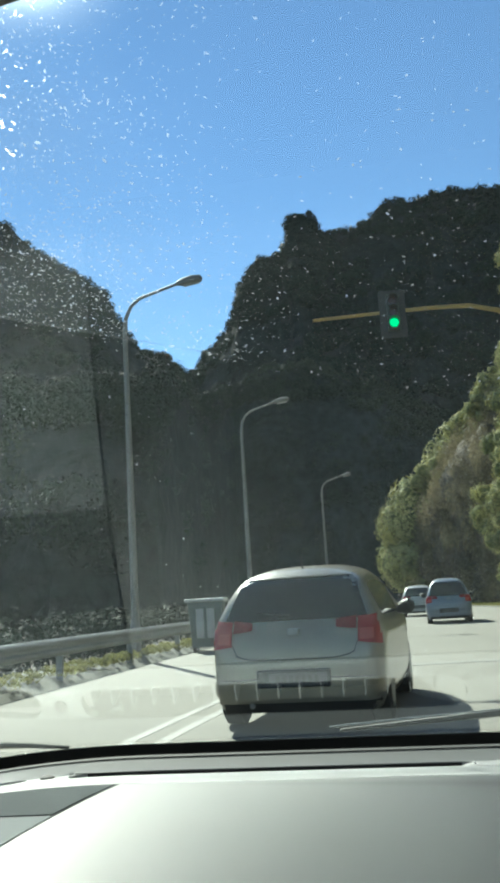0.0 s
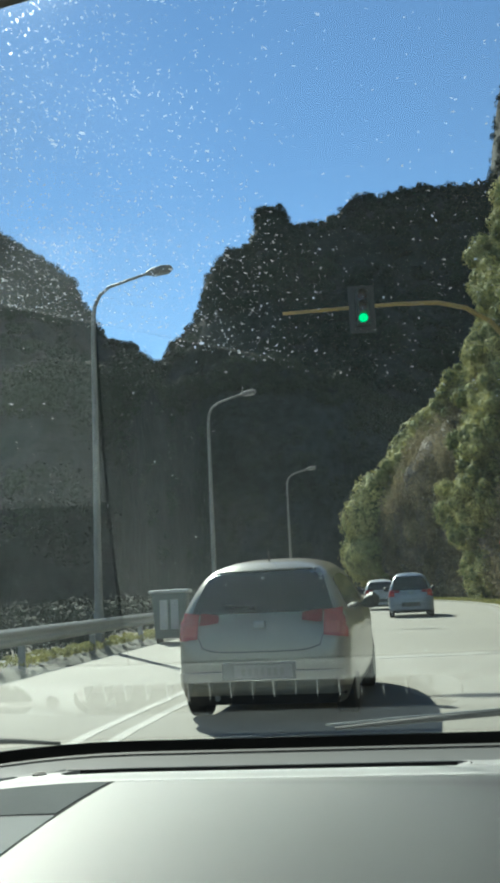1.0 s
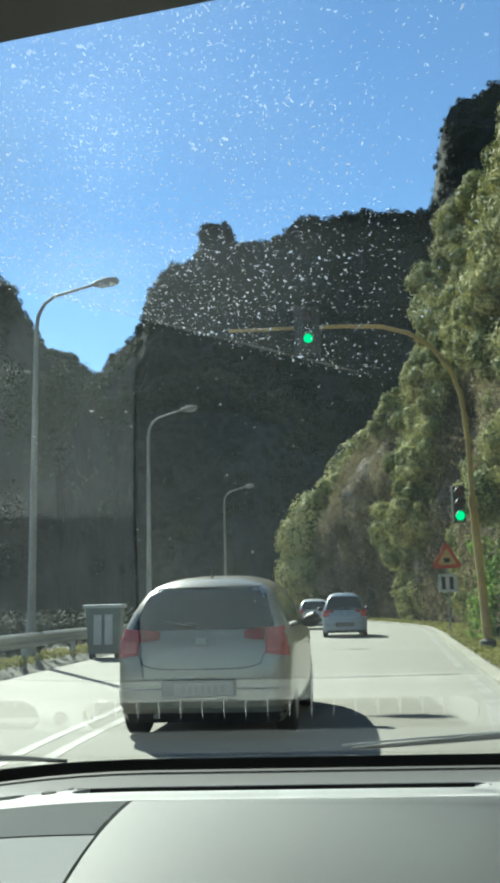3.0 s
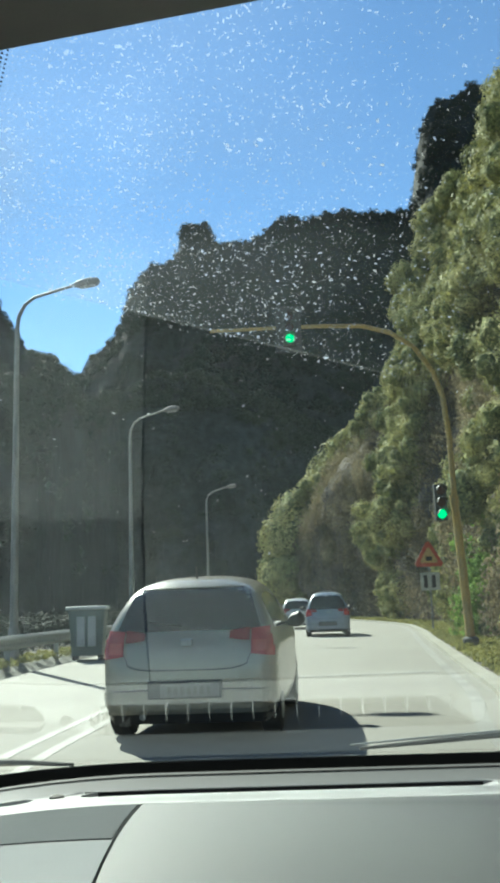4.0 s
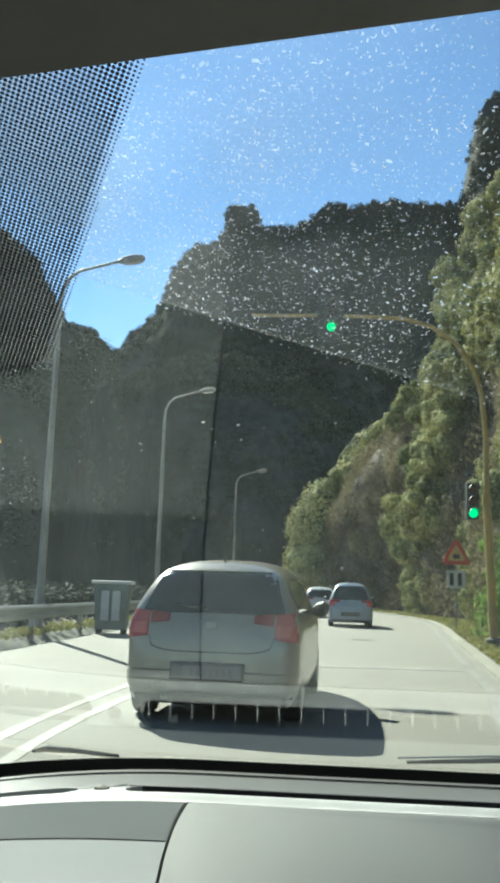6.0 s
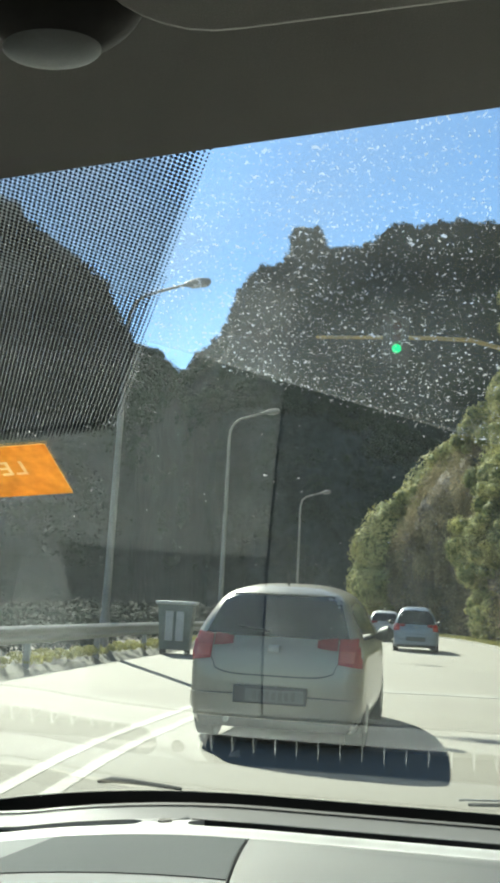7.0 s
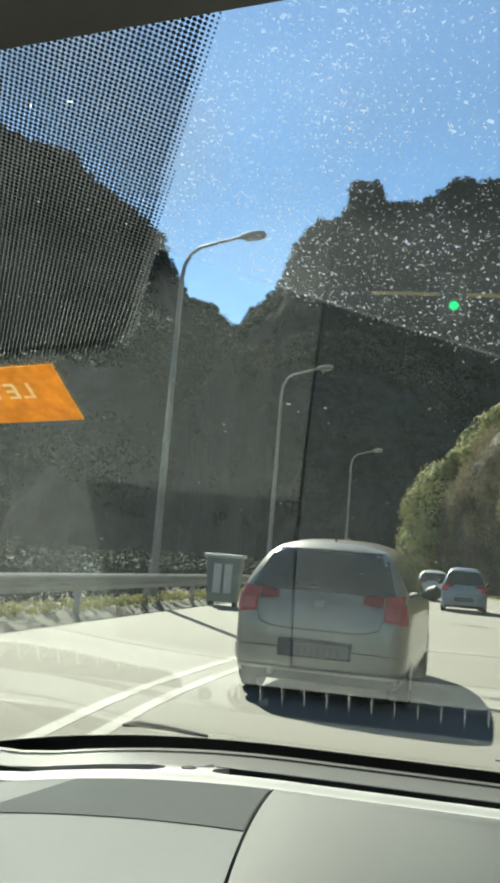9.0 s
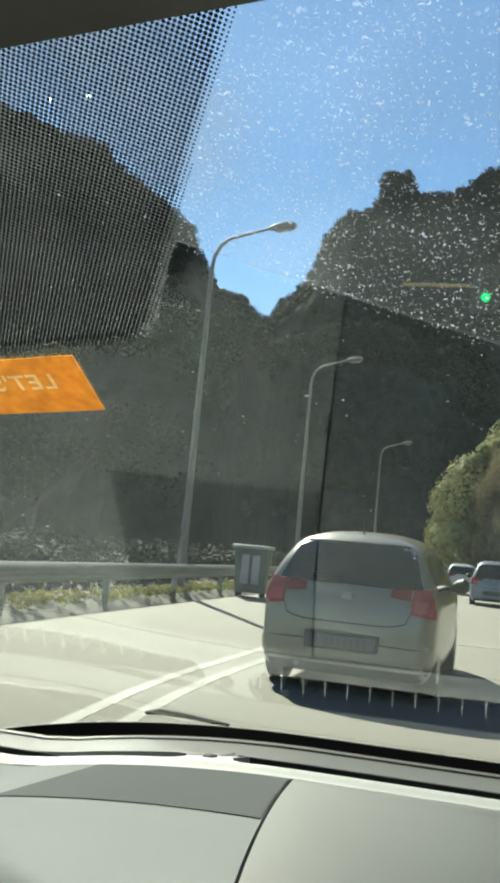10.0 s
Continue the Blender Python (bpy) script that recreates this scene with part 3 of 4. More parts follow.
vent(-0.180, 0.262)
vent(-0.66, -0.232)
part("vent_bridge", brow_panel(SLOT0, SLOT1, lambda u, y: slot_end(-0.232, y, 1) * (1 - u) + slot_end(-0.180, y, -1) * u, 8, 20), DASH_LIGHT, dash, "grey bridge between the slots")
part("vent_bridge", brow_panel(SLOT0, SLOT1, lambda u, y: slot_end(0.262, y, 1) * (1 - u) + X1 * u, 12, 20), DASH_LIGHT, dash, "grey bridge beside the slot")
part("vent_bridge", brow_panel(SLOT0, SLOT1, lambda u, y: X0 * (1 - u) + slot_end(-0.66, y, -1) * u, 12, 20), DASH_LIGHT, dash, "grey bridge beside the slot")
part("vent_end", sheet(lambda u, v: Vector((0.205 + 0.055 * u, SLOT0 + 0.002 + 0.037 * v, brow_z(0.25, 0.936) - 0.026 + 0.0255 * u ** 0.8)), 8, 2, 0.003), DASH_WHITE, dash, "sloping end of the slot, coloured white as if sunlit")
# A pale sheet in place of a small patch of sunlight in the slot.
part("slot_sun_patch", sheet(lambda u, v: Vector((-0.150 + 0.013 * u, 0.956 - 0.011 * v * (0.25 + 0.75 * u), brow_z(-0.15, 0.95) - 0.014)), 2, 2, 0.002), DASH_WHITE, dash, "small pale sheet at the slot's end, standing for a patch of sun")
sz = brow_z(-0.205, 0.938)
part("sun_sensor", tube([(-0.206, 0.938, sz - 0.004), (-0.206, 0.938, sz + 0.0015), (-0.206, 0.938, sz + 0.003)], [0.008, 0.008, 0.005], 16), COWL, dash, "small black round sensor", True)
band = part("lower_band", sheet(lambda u, v: on_glass(across(u), foot_y(across(u)) + 0.040 * v, -0.001), 60, 2, Vector((0, -0.0006, -0.001))), COWL, pane, "black printed band along the foot of the glass")
band.visible_shadow = False

# dots printed on the glass round the mirror mount, in a square grid set askew
bm = bmesh.new()
pitch, askew = 0.00222, math.radians(26)
ax, ay = pitch * math.cos(askew), pitch * math.sin(askew)
for i in range(-145, 190):
    for j in range(-190, 190):
        x, y = -0.25 + i * ax + j * ay, 0.39 + (i * ay - j * ax) * math.cos(RAKE)
        if not (-0.46 < x < -0.05 and head_y(x) - 0.004 < y < 0.51):
            continue
        right, low = print_right(y), print_foot(x)
        dx, dy = x - (right - 0.02), y - (low - 0.02)
        edge = 0.02 - math.hypot(dx, dy) if dx > 0 and dy > 0 else min(right - x, low - y)
        if edge < 0:
            continue
        r = pitch * (0.452 if edge > 0.0055 else 0.22 + 0.17 * edge / 0.0055)
        bm.faces.new([bm.verts.new(on_glass(x + r * math.cos(k * 0.7854), y + r * math.sin(k * 0.7854) * math.cos(RAKE), -0.0003)) for k in range(8)])
dots = part("dot_print", bm, COWL, pane, "grid of small black dots printed on the glass")
tagged(dots, kind="stuff")

# specks of dust and dried drops outside
rng = random.Random(21)
bm = bmesh.new()
count = 0
while count < 16500:
    x, y = rng.uniform(-0.36, 0.36), rng.uniform(0.26, 0.72)
    limit = dusty(x)
    dense = 1.0 if y < limit else (0.012 if y > limit + 0.004 else 0.6)
    dense *= max(0.07, min(1, 1 - (x + 0.005) * 5.5))
    if x < print_right(y) and y < print_foot(x):
        dense *= 0.02
    if rng.random() > dense or y < head_y(x):
        continue
    count += 1
    r = 0.00018 + 0.0010 * rng.random() ** 4.5
    if rng.random() < 0.02:
        r *= 1.9
    st, an, k = rng.uniform(0.12, 0.6), rng.uniform(0, 3.14), rng.randint(5, 7)
    ring = []
    for i in range(k):
        a = 6.283 * i / k
        q = r * rng.uniform(0.45, 1.4)
        px, py = q * math.cos(a), q * st * math.sin(a)
        ring.append(bm.verts.new(on_glass(x + px * math.cos(an) - py * math.sin(an), y + (px * math.sin(an) + py * math.cos(an)) * math.cos(RAKE), 0.0095)))
    bm.faces.new(ring)
specks = part("dust_specks", bm, DUST, pane, "pale specks of dust and dried drops")
tagged(specks, kind="stuff")

# wiper lying at the foot of the glass
wiper = part("wiper", tube([on_glass(0.12, 0.974, 0.010), on_glass(0.2, 0.966, 0.012), on_glass(0.32, 0.952, 0.014), on_glass(0.44, 0.940, 0.016)], [0.0018, 0.003, 0.004, 0.005], 8), BLACK, cabin, "black wiper arm", True)
part("wiper_blade", tube([on_glass(0.11, 0.969, 0.012), on_glass(0.2, 0.958, 0.013), on_glass(0.30, 0.946, 0.013)], 0.0012, 6), STEEL, wiper, "shiny wiper blade edge")
wiper = part("wiper", tube([on_glass(-0.30, 0.986, 0.008), on_glass(-0.28, 0.978, 0.008), on_glass(-0.25, 0.980, 0.008), on_glass(-0.20, 0.986, 0.007)], [0.002, 0.004, 0.003, 0.002], 8), RUBBER, cabin, "black wiper blade tip", True)
part("cowl", sheet(lambda u, v: Vector((across(u), 1.046 + 0.074 * v, min(0.985, cowl_z(across(u)) - 0.02) * (1 - v ** 1.5) + cowl_z(across(u)) * v ** 1.5)), 60, 8, 0.03), COWL, cabin, "black cowl before the windscreen", True)
part("bonnet", sheet(lambda u, v: Vector((across(u), 1.122 + 0.85 * v, cowl_z(across(u)) - 0.006 - 0.19 * v - 0.12 * v ** 3)), 40, 14, 0.03), DASH, cabin, "grey bonnet of the car", True)


# roof, visor, pillars and shell round the camera
def lining_at(u, v):
    x = X0 + (X1 - X0) * u
    y = head_y(x) * (1 - v) - 1.46 * v
    return Vector((x, y, GLASS_Z + (GLASS_Y - head_y(x)) * math.tan(RAKE) - 0.004 + 0.05 * (1 - math.exp(-v * 12))))


part("headlining", sheet(lining_at, 12, 40, -0.03), LINING, cabin, "dark grey fabric headlining", True)
def visor_at(u, v):
    across_visor = 0.45 * u ** 1.6
    corner = max(0, 0.042 - across_visor)
    front = 0.200 - 0.11 * across_visor - (0.042 - math.sqrt(0.042 ** 2 - corner ** 2))
    return Vector((-0.075 + across_visor, front * (1 - v) + 0.030 * v, 1.448 + 0.02 * v + 0.013 * across_visor))


visor = part("sun_visor", sheet(visor_at, 30, 8, 0.014), LINING, cabin, "folded grey sun visor", True, bevel=0.004)


def rounded(cx, cy, z0, z1, rx, ry, rings=14, flat=0.35):
    """An upright oval knob that narrows to a dome at z1."""
    bm = tube([(cx, cy, z0 + (z1 - z0) * i / rings) for i in range(rings + 1)], [rx * math.sqrt(max(0.0004, 1 - max(0, (i / rings - flat) / (1 - flat)) ** 2)) for i in range(rings + 1)], 36)
    for v in bm.verts:
        v.co.y = cy + (v.co.y - cy) * ry / rx
    return bm


clip = part("visor_clip", rounded(-0.099, 0.202, 1.470, 1.4318, 0.031, 0.012), BLACK, visor, "dark rounded visor clip", True)
part("clip_cap", rounded(-0.102, 0.2005, 1.4355, 1.4304, 0.0185, 0.0110, flat=0.1), DASH_WHITE, clip, "pale cap of the clip", True)
part("clip_tab", rounded(-0.134, 0.2010, 1.4415, 1.4385, 0.0035, 0.003, 6), DASH_LIGHT, clip, "small pale tab", True)
for x in (X0 - 0.02, X1 + 0.02):
    part("pillar", tube([(x, 1.05, 0.98), (x, 0.62, 1.26), (x, 0.28, 1.46)], 0.035, 10), LINING, cabin, "grey windscreen pillar", True)
    part("door_panel", box(x - 0.03, x + 0.03, -1.45, 1.05, 0.25, 0.95), LINING, cabin, "grey inner door panel")
part("back_wall", box(X0, X1, -1.47, -1.4, 0.25, 1.47), LINING, cabin, "grey rear of the cabin")
part("floor_pan", box(X0, X1, -1.45, 1.05, 0.0, 0.25), BLACK, cabin, "dark floor of the cabin")

# orange label stuck on the glass, printed side out
LX0, LX1, LY0, LY1 = -0.330, -0.1905, 0.4690, 0.512
label = thing("label", 0, 0, 0, "orange paper label with pale mirrored lettering stuck on the windscreen", "label", turn=HEADING)
txt = bpy.data.curves.new("lettering", "FONT")
txt.space_character = 1.12
txt.body, txt.size, txt.extrude, txt.offset = "LET'S", 0.0192, 0.002, 0.0004
words = new("lettering", txt)
bpy.context.view_layer.update()
cut = bpy.data.meshes.new_from_object(words)
bpy.data.objects.remove(words)
cutter = new("cutter", cut)
cutter.location = (0.022, 0.0225, 0)
slab = new("slab", finish(box(0, LX1 - LX0, 0, (LY1 - LY0) / math.cos(RAKE), -0.0003, 0.0003), "slab", ORANGE))
hole = slab.modifiers.new("letters", "BOOLEAN")
hole.operation, hole.object, hole.solver = "DIFFERENCE", cutter, "EXACT"
bpy.context.view_layer.update()
cut_slab = bpy.data.meshes.new_from_object(slab.evaluated_get(bpy.context.evaluated_depsgraph_get()))
bpy.data.objects.remove(slab)
bpy.data.objects.remove(cutter)


def onto_glass(bm, thin=1.0):
    for v in bm.verts:
        v.co = on_glass(LX1 - v.co.x - 0.14 * v.co.y, LY1 - v.co.y * math.cos(RAKE) + 0.12 * v.co.x, -0.0006 + v.co.z * thin)
    return bm


bm = bmesh.new()
bm.from_mesh(cut_slab)
part("paper", onto_glass(bm), ORANGE, label)
bm = bmesh.new()
bm.from_mesh(cut)
bmesh.ops.translate(bm, verts=bm.verts, vec=(0.022, 0.0225, 0))
part("lettering", onto_glass(bm, 0.06), LETTER, label, "pale mirrored letters")


# ---- cars on the road ----
def car(name, x, y, turn, paint, label, tall=1.0, wide=1.0):
    c = thing(name, x, y, 0, label, "car", "cars on the road", turn)
    top = curve_at([(0.0, 0.70), (0.03, 0.88), (0.09, 0.99), (0.17, 1.09), (0.30, 1.27), (0.44, 1.41), (0.60, 1.48), (1.2, 1.535), (1.8, 1.53), (2.3, 1.44), (2.9, 1.08), (3.2, 0.98), (3.65, 0.82), (3.8, 0.62)])
    half = curve_at([(0.0, 0.60), (0.03, 0.72), (0.09, 0.785), (0.2, 0.82), (0.6, 0.835), (2.6, 0.835), (3.3, 0.80), (3.7, 0.68), (3.8, 0.52)])

    def ring(s):
        zt, w = top(s) * (tall if top(s) > 0.95 else 1), half(s) * wide
        zb = 0.17 + 0.12 * max(0, 1 - s / 0.06) + 0.1 * max(0, (s - 3.6) / 0.2)
        r = min(0.20, (zt - zb) * 0.4)
        pts = []
        for i in range(13):
            z = zb + (zt - r - zb) * i / 12
            g = 1 - 0.10 * max(0, (0.42 - z) / 0.25) ** 2 - 0.0 * z - 0.36 * max(0, (z - 0.88) / 0.65) ** 1.1
            pts.append((w * g, z))
        gw = pts[-1][0]
        for i in range(1, 8):
            a = i / 8 * math.pi / 2
            pts.append((gw * math.cos(a) ** 0.7, zt - r + r * math.sin(a) ** 0.9))
        pts.append((0, zt))
        return [(-a, b) for a, b in pts] + [(a, b) for a, b in pts[-2::-1]]

    ss = [0, 0.012, 0.03, 0.06, 0.09, 0.13, 0.17, 0.23, 0.3, 0.37, 0.44, 0.52, 0.6, 0.8, 1.0, 1.3, 1.6, 1.8, 2.05, 2.3, 2.6, 2.9, 3.05, 3.2, 3.45, 3.6, 3.7, 3.76, 3.8]
    bm = bmesh.new()
    rings = [[bm.verts.new((a, s, b)) for a, b in ring(s)] for s in ss]
    for r0, r1 in zip(rings, rings[1:]):
        for k in range(len(r0) - 1):
            bm.faces.new((r0[k], r1[k], r1[k + 1], r0[k + 1]))
        bm.faces.new((r0[-1], r1[-1], r1[0], r0[0]))
    bm.faces.new(rings[0])
    bm.faces.new(rings[-1])
    bmesh.ops.recalc_face_normals(bm, faces=bm.faces)
    tree = BVHTree.FromBMesh(bm)
    body = part("body", bm, paint, c, "", True)

    def skin(fn, nu, nv, way, lift, thick=0.006):
        """A patch laid on the body: fn gives the place from which to reach it along way."""
        def at(u, v):
            p = Vector(fn(u, v))
            hit, nor, *_ = tree.ray_cast(p, way)
            if hit is None:
                hit, nor, *_ = tree.find_nearest(p + way * 2.05)
            return hit - way.normalized() * lift
        b = sheet(at, nu, nv)
        ext = bmesh.ops.extrude_face_region(b, geom=b.faces[:])
        bmesh.ops.translate(b, vec=way * (lift + 0.02), verts=[e for e in ext["geom"] if isinstance(e, bmesh.types.BMVert)])
        return b

    back, side = Vector((0, 1, 0)), 1
    k = tall
    part("rear_window", skin(lambda u, v: ((u - 0.5) * 2 * (0.690 - 0.135 * v) * wide, -2, (1.000 + 0.385 * v - 0.02 * (2 * u - 1) ** 2 * (1 - v) + 0.015 * (2 * u - 1) ** 4) * (1 + (k - 1) * v)), 18, 10, back, 0.005), CAR_GLASS, c, "dark tinted rear window", True)
    part("roof_spoiler", skin(lambda u, v: ((u - 0.5) * 1.04 * wide, -2, (1.405 + 0.035 * v) * k), 14, 3, back, 0.02), paint, c, "", True)
    lower = part("bumper", skin(lambda u, v: ((u - 0.5) * 2 * 0.80 * wide, -2, 0.26 + 0.205 * v), 26, 8, back, 0.04), paint, c, "painted rear bumper", True)
    part("bumper_shadow_gap", skin(lambda u, v: ((u - 0.5) * 2 * 0.74 * wide, -2, 0.468 + 0.010 * v - 0.01 * (2 * u - 1) ** 4), 20, 1, back, 0.006), BLACK, c, "dark gap over the bumper", True)
    part("valance", skin(lambda u, v: ((u - 0.5) * 2 * 0.77 * wide, -2, 0.15 + 0.12 * v), 20, 4, back, 0.022), BLACK, c, "black lower valance", True)
    for s in (-1, 1):
        lamp = part("tail_lamp", skin(lambda u, v: (s * (0.60 + 0.215 * u) * wide, -2, 0.78 + 0.245 * v - 0.03 * u * (1 - v) - 0.02 * (1 - u) * v), 10, 10, back, 0.016), RED_LENS, c, "red wrap-round tail lamp", True)
        part("lens_patch", skin(lambda u, v: (s * (0.615 + 0.13 * u) * wide, -2, 0.80 + 0.10 * v), 4, 3, back, 0.022), CLEAR_LENS, lamp, "pale reversing lens", True)
        part("inner_lens", skin(lambda u, v: (s * (0.40 + 0.19 * u) * wide, -2, 0.90 + 0.022 * (1 - u) ** 2 + (0.085 + 0.03 * u - 0.02 * (1 - u) ** 3) * v), 8, 6, back, 0.012), RED_DARK, lamp, "dark red lens on the tailgate", True)
        part("side_window", skin(lambda u, v: (s * 3, 0.55 + 1.75 * u, (1.0 + (0.30 + 0.06 * math.sin(3.14 * u)) * v) * (1 + (k - 1) * v)), 14, 6, Vector((-s, 0, 0)), 0.004), CAR_GLASS, c, "dark side window", True)
        m = part("mirror", tube([(s * 0.80 * wide, 2.15, 1.0), (s * 0.88 * wide, 2.12, 1.03), (s * 0.95 * wide, 2.1, 1.05), (s * 1.0 * wide, 2.1, 1.05)], [0.03, 0.08, 0.085, 0.04], 12), BLACK, c, "black door mirror", True)
        for yw in (0.62, 3.02):
            w = part("wheel", tube([(s * (0.63 * wide), yw, 0.3), (s * (0.645 * wide), yw, 0.3), (s * (0.81 * wide), yw, 0.3), (s * 0.825 * wide, yw, 0.3)], [0.27, 0.295, 0.295, 0.27], 28), RUBBER, c, "black tyre", True)
            part("rim", tube([(s * (0.815 * wide), yw, 0.3), (s * (0.832 * wide), yw, 0.3)], [0.19, 0.165], 20), STEEL, w, "grey wheel cover")
            part("wheel_arch", tube([(s * 0.80 * wide, yw + 0.33 * math.cos(a), 0.3 + 0.345 * math.sin(a)) for a in [math.pi * i / 12 for i in range(13)]], 0.018, 6), BLACK, c, "dark arch edge")
    plate = part("number_plate", box(-0.24, 0.30, -0.066, -0.052, 0.415, 0.525), PLATE, c, "pale number plate")
    for i in range(7):
        part("bar", box(-0.17 + 0.06 * i, -0.135 + 0.06 * i, -0.069, -0.0659, 0.435, 0.505), PLATE_BAR, plate)
    # A box proud of the bumper, its dark colour standing for a recess in shade.
    part("plate_recess", box(-0.36, 0.33, -0.054, 0.02, 0.395, 0.555), RECESS, c, "dark box round the plate, coloured as a shaded recess", bevel=0.012)
    tube_pts = [(-0.05, 0.105, 1.045), (-0.2, 0.115, 1.06), (-0.36, 0.13, 1.085)]
    part("rear_wiper", tube([(a, b - 0.02, d) for a, b, d in tube_pts], [0.012, 0.009, 0.006], 6), BLACK, c, "black rear wiper")
    part("badge", box(-0.055, 0.055, 0.0, 0.06, 0.86, 0.925), STEEL, c, "small plain metal badge", bevel=0.01)
    part("aerial", tube([(0, 0.72, 1.49 * k), (0, 0.70, 1.56 * k), (0, 0.66, 1.62 * k)], [0.012, 0.006, 0.003], 6), BLACK, c, "short roof aerial")
    part("tailgate_seam", skin(lambda u, v: ((u - 0.5) * 2 * 0.56 * wide, -2, 0.64 + 0.05 * (2 * u - 1) ** 6 + 0.012 * v), 24, 1, back, 0.003), BLACK, c, "dark seam of the tailgate")
    for s in (-1, 1):
        part("tailgate_seam", skin(lambda u, v: (s * (0.56 + 0.045 * v ** 2 + 0.007 * u) * wide, -2, 0.69 + 0.11 * v), 1, 8, back, 0.004), BLACK, c, "dark seam of the tailgate")
    part("exhaust", tube([(-0.42, 0.3, 0.24), (-0.42, 0.0, 0.24), (-0.42, -0.03, 0.235)], 0.025, 10), STEEL, c, "steel exhaust pipe")
    return c


car("hatchback", -0.14, 8.5, -9, PAINT_BEIGE, "beige-grey rounded hatchback seen from behind, driving ahead")
car("hatchback", 4.6, 34, -6, PAINT_BLUE, "pale blue tall hatchback farther along the road", 1.08)
car("hatchback", 4.7, 46, -4, PAINT_WHITE, "white hatchback far ahead on the road", 1.0)


# ---- crash barrier ----
barrier = thing("crash_barrier", 0, 0, 0, "galvanised steel crash barrier on posts along the road", "crash barrier")
rail_x = lambda y: road_left(y) - 0.45
W_PROFILE = [(0.0, 0.0), (0.035, 0.03), (0.06, 0.06), (0.06, 0.10), (0.02, 0.135), (0.02, 0.175), (0.06, 0.21), (0.06, 0.25), (0.035, 0.28), (0.0, 0.31)]
for i in range(38):
    ya = -8 + 4.0 * i

    def rail_at(u, v, ya=ya):
        y = ya + 4.02 * u
        k = v * 9
        a = int(min(k, 8))
        f = k - a
        px = W_PROFILE[a][0] * (1 - f) + W_PROFILE[a + 1][0] * f
        pz = W_PROFILE[a][1] * (1 - f) + W_PROFILE[a + 1][1] * f
        return Vector((rail_x(y) + px, y, 0.46 + pz))
    part("beam", sheet(rail_at, 4, 9, Vector((-0.006, 0, 0))), STEEL, barrier)
    part("post", box(rail_x(ya) - 0.13, rail_x(ya) - 0.01, ya - 0.04, ya + 0.04, -0.1, 0.74), STEEL, barrier, bevel=0.008)

# low stone edging behind the barrier, with grass
edging = tagged(new("stone_edging", finish(sheet(lambda u, v: Vector((road_left(-10 + 160 * u) - 0.25 - 0.9 * min(v * 2, 1) * 0.3 - 0.7 * v, -10 + 160 * u, -0.1 + 0.27 * math.sin(min(v * 2.4, 1.57)) + 0.015 * fbm(-10 + 160 * u, v, 0, 3, 0.7))), 640, 8, 0.2), "stone_edging", CONCRETE, True)), "low pale stone edging behind the crash barrier", "kerb", kind="structure")
tufts = []
for _ in range(2400):
    y = -4 + 110 * rng.random() ** 1.2
    tufts.append((Vector((road_left(y) - 0.4 - 0.8 * rng.random(), y, 0.15 + 0.05 * rng.random())), rng.uniform(0.03, 0.12)))
leaf_mesh("grass", tufts, 22, 0.05, GRASS, "dry green grass along the stone edging", "grass", 0, 14)


shrubs = []
for _ in range(900):
    y = 6 + 130 * rng.random()
    shrubs.append((Vector((road_left(y) - 2.0 - 16 * rng.random() ** 1.4, y, 0.1 + 0.5 * rng.random())), rng.uniform(0.4, 1.2)))
leaf_mesh("roadside_scrub", shrubs, 190, 0.12, LEAF_HILL, "low scrub on the ground behind the crash barrier, coloured dark as if shaded", "scrub", 0, 15)


# ---- street lamps ----
def street_lamp(x, y, reach=2.0, height=9.2):
    lamp = thing("street_lamp", x, y, -0.05, "grey steel street lamp with curved arm beside the road", "street lamp", "street lamps")
    part("base", tube([(0, 0, 0), (0, 0, 0.9), (0, 0, 0.95)], [0.13, 0.13, 0.10], 14), POLE, lamp, "", True)
    part("pole", tube([(0, 0, 0.9), (0, 0, 4), (0, 0, height - 0.9)], [0.10, 0.085, 0.06], 12), POLE, lamp, "", True)
    arm = [(0, 0, height - 0.9), (0.04, 0, height - 0.55), (0.18, 0, height - 0.25), (0.42, 0, height - 0.05), (0.9, 0, height + 0.1), (reach - 0.5, 0, height + 0.28)]
    part("arm", tube(arm, [0.055, 0.05, 0.045, 0.04, 0.038, 0.035], 10), POLE, lamp, "", True)
    head = part("lamp_head", tube([(reach - 0.62, 0, height + 0.25), (reach - 0.45, 0, height + 0.29), (reach - 0.2, 0, height + 0.33), (reach + 0.02, 0, height + 0.36), (reach + 0.08, 0, height + 0.36)], [0.04, 0.10, 0.13, 0.10, 0.03], 12), POLE, lamp, "grey lamp head", True)
    part("glass_cover", sheet(lambda u, v: Vector((reach - 0.42 + 0.4 * u, 0.16 * (v - 0.5), height + 0.20 + 0.06 * u - 0.03 * math.sin(3.14 * v))), 6, 6, 0.01), LAMP_COVER, head, "pale glass cover")
    return lamp


street_lamp(-4.5, 22.0)
street_lamp(-2.9, 37)
street_lamp(0.3, 62)

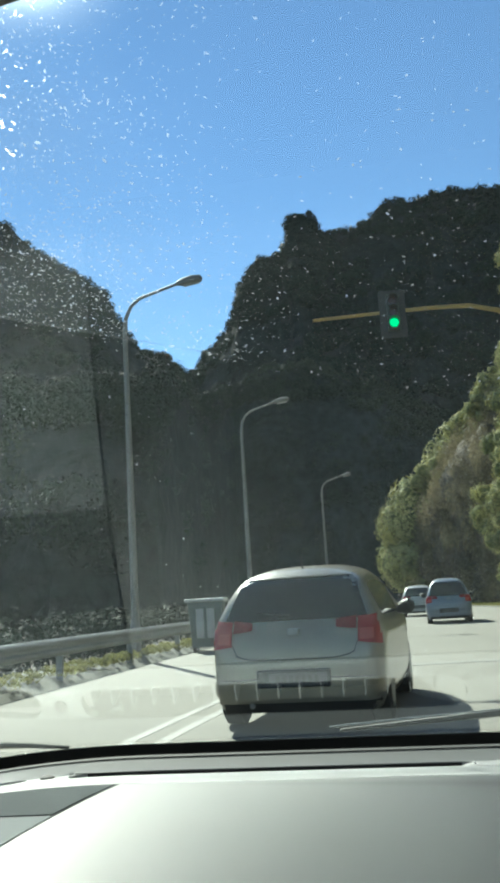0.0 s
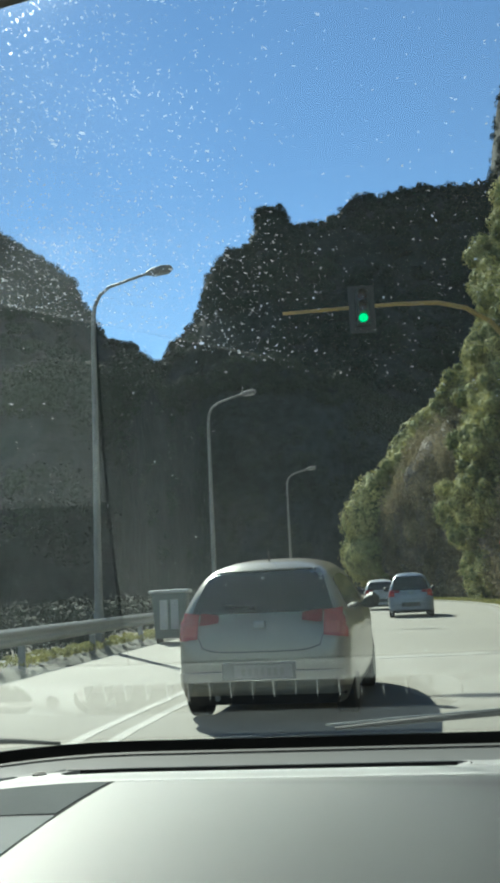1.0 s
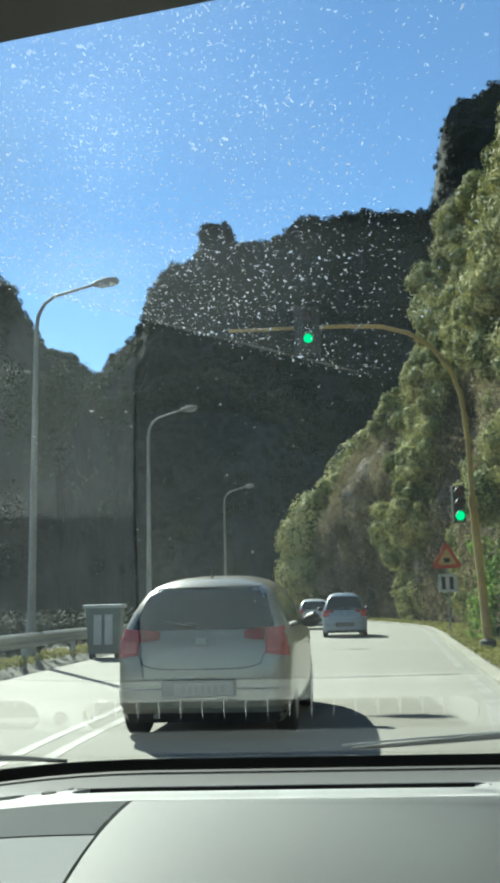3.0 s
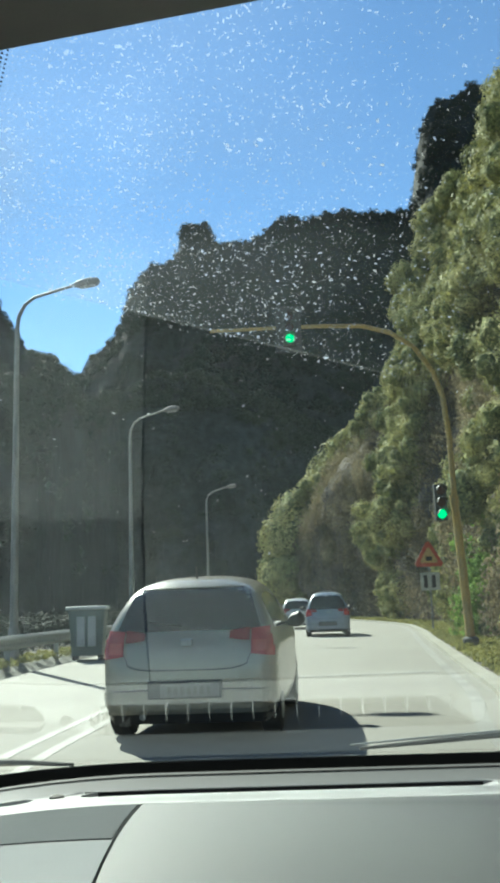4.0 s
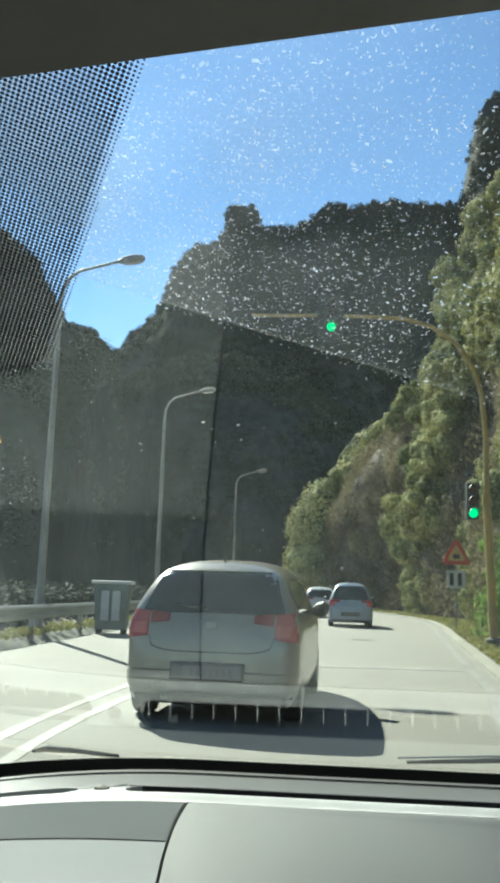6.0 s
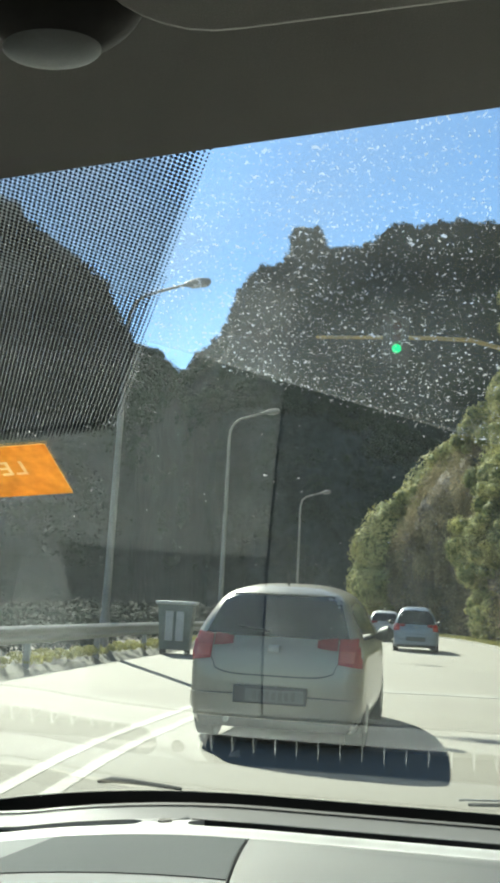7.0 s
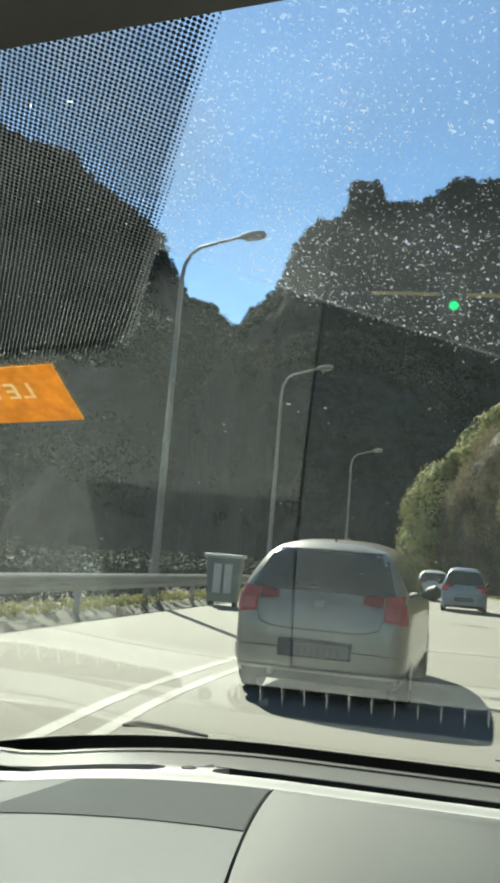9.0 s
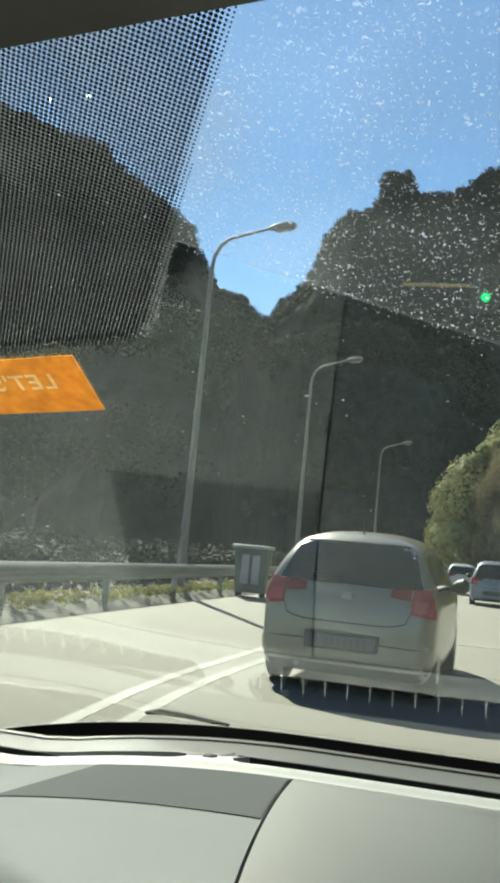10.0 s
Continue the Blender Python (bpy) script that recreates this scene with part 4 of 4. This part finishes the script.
# ---- traffic signal ----
signal = thing("traffic_signal", 6.45, 22.0, 0.0, "yellow mast arm traffic signal showing green beside the road", "traffic signal")
part("foot", tube([(0, 0, 0), (0, 0, 0.25), (0, 0, 0.3)], [0.2, 0.2, 0.12], 14), CONCRETE, signal, "concrete foot")
part("pole", tube([(0, 0, 0.2), (-0.1, 0, 2.6), (-0.14, 0, 3.6)], [0.11, 0.10, 0.095], 14), YELLOW, signal, "", True)
part("collar", tube([(-0.138, 0, 3.5), (-0.148, 0, 3.75)], 0.108, 14), YELLOW, signal, "", True)
mast = [(-0.14, 0, 3.6), (-0.15, 0, 5.2), (-0.24, 0, 6.3), (-0.45, 0, 6.95), (-0.9, 0, 7.6), (-1.5, 0, 8.0), (-2.2, 0, 8.18), (-3.2, 0, 8.2), (-4.5, 0, 8.17), (-6.1, 0, 8.12)]
part("mast_arm", tube(mast, [0.075, 0.07, 0.068, 0.065, 0.06, 0.058, 0.055, 0.05, 0.045, 0.04], 12), YELLOW, signal, "curved yellow mast arm", True)


def signal_head(x, z, board):
    h = part("signal_head", box(x - 0.15, x + 0.15, -0.28, -0.08, z - 0.45, z + 0.45), HOUSING, signal, "black signal head", bevel=0.02)
    if board:
        part("backing_board", box(x - 0.33, x + 0.33, -0.06, -0.04, z - 0.62, z + 0.62), HOUSING, h, "dark backing board", bevel=0.01)
    for i, m in enumerate((DARK_LENS, DARK_LENS, GREEN_LIGHT)):
        zc = z + 0.29 - 0.29 * i
        part("lens", tube([(x, -0.27, zc), (x, -0.30, zc), (x, -0.305, zc)], [0.115, 0.11, 0.06], 18), m, h, "glowing green lens" if i == 2 else "unlit lens", True)
        part("hood", sheet(lambda u, v: Vector((x + 0.125 * math.cos(math.pi * u), -0.28 - 0.2 * v, zc + 0.125 * math.sin(math.pi * u))), 10, 2, Vector((0, 0, 0.006))), HOUSING, h, "black lens hood", True)
    part("bracket", box(x - 0.03, x + 0.03, -0.09, 0.03, z - 0.05, z + 0.05), YELLOW, h, "yellow bracket")


signal_head(-4.1, 8.1, True)
signal_head(-0.55, 3.55, False)

# ---- warning sign ----
sign = thing("warning_sign", 8.30, 33.0, 0.0, "weathered red triangular warning sign with white plate under it", "road sign")
part("post", tube([(0, 0.03, 0), (0, 0.03, 3.3)], 0.035, 10), POLE, sign, "grey steel post")


def triangle(r, y0, y1, zc):
    bm = bmesh.new()
    pts = []
    for k in range(3):
        a = math.pi / 2 + k * 2 * math.pi / 3
        for j in (-0.12, 0.12):
            pts.append((r * math.cos(a + j) * 0.95, r * math.sin(a + j) * 0.95))
    f = bm.faces.new([bm.verts.new((x, y0, zc + z)) for x, z in pts])
    e = bmesh.ops.extrude_face_region(bm, geom=[f])
    bmesh.ops.translate(bm, vec=(0, y1 - y0, 0), verts=[v for v in e["geom"] if isinstance(v, bmesh.types.BMVert)])
    return bm


tri = part("triangle", triangle(0.60, 0.0, -0.02, 2.75), SIGN_RED, sign, "red bordered triangle")
part("face", triangle(0.37, -0.0245, -0.028, 2.75), SIGN_FACE, tri, "faded orange face")
part("symbol", box(-0.12, 0.12, -0.034, -0.0285, 2.62, 2.78), BLACK, tri, "dark symbol", bevel=0.02)
plate = part("plate", box(-0.36, 0.36, -0.02, 0.0, 1.55, 2.2), SIGN_WHITE, sign, "white plate")
for x in (-0.18, 0.12):
    part("bar", box(x - 0.06, x + 0.08, -0.025, -0.0205, 1.65, 2.1), BLACK, plate)

# ---- waste container ----
bin_ = thing("waste_container", -3.0, 24.0, 0.0, "grey-green roadside waste container with pale lid", "waste container")
part("body", sheet(lambda u, v: Vector(((0.40 + 0.08 * v) * math.cos(2 * math.pi * u) * (1 / max(abs(math.cos(2 * math.pi * u)), abs(math.sin(2 * math.pi * u)))) ** 0.85, (0.36 + 0.07 * v) * math.sin(2 * math.pi * u) * (1 / max(abs(math.cos(2 * math.pi * u)), abs(math.sin(2 * math.pi * u)))) ** 0.85, 0.12 + 1.15 * v)), 32, 6), BIN, bin_)
part("lid", box(-0.52, 0.52, -0.48, 0.46, 1.27, 1.36), BIN_LID, bin_, "pale flat lid", bevel=0.03)
for x in (-0.14, 0.14):
    part("panel", box(x - 0.1, x + 0.1, -0.46, -0.40, 0.35, 1.1), BIN_LID, bin_, "pale front panel", bevel=0.01)
for x in (-0.32, 0.32):
    for y in (-0.28, 0.28):
        part("foot", tube([(x, y, 0.0), (x, y, 0.14)], 0.05, 10), RUBBER, bin_)
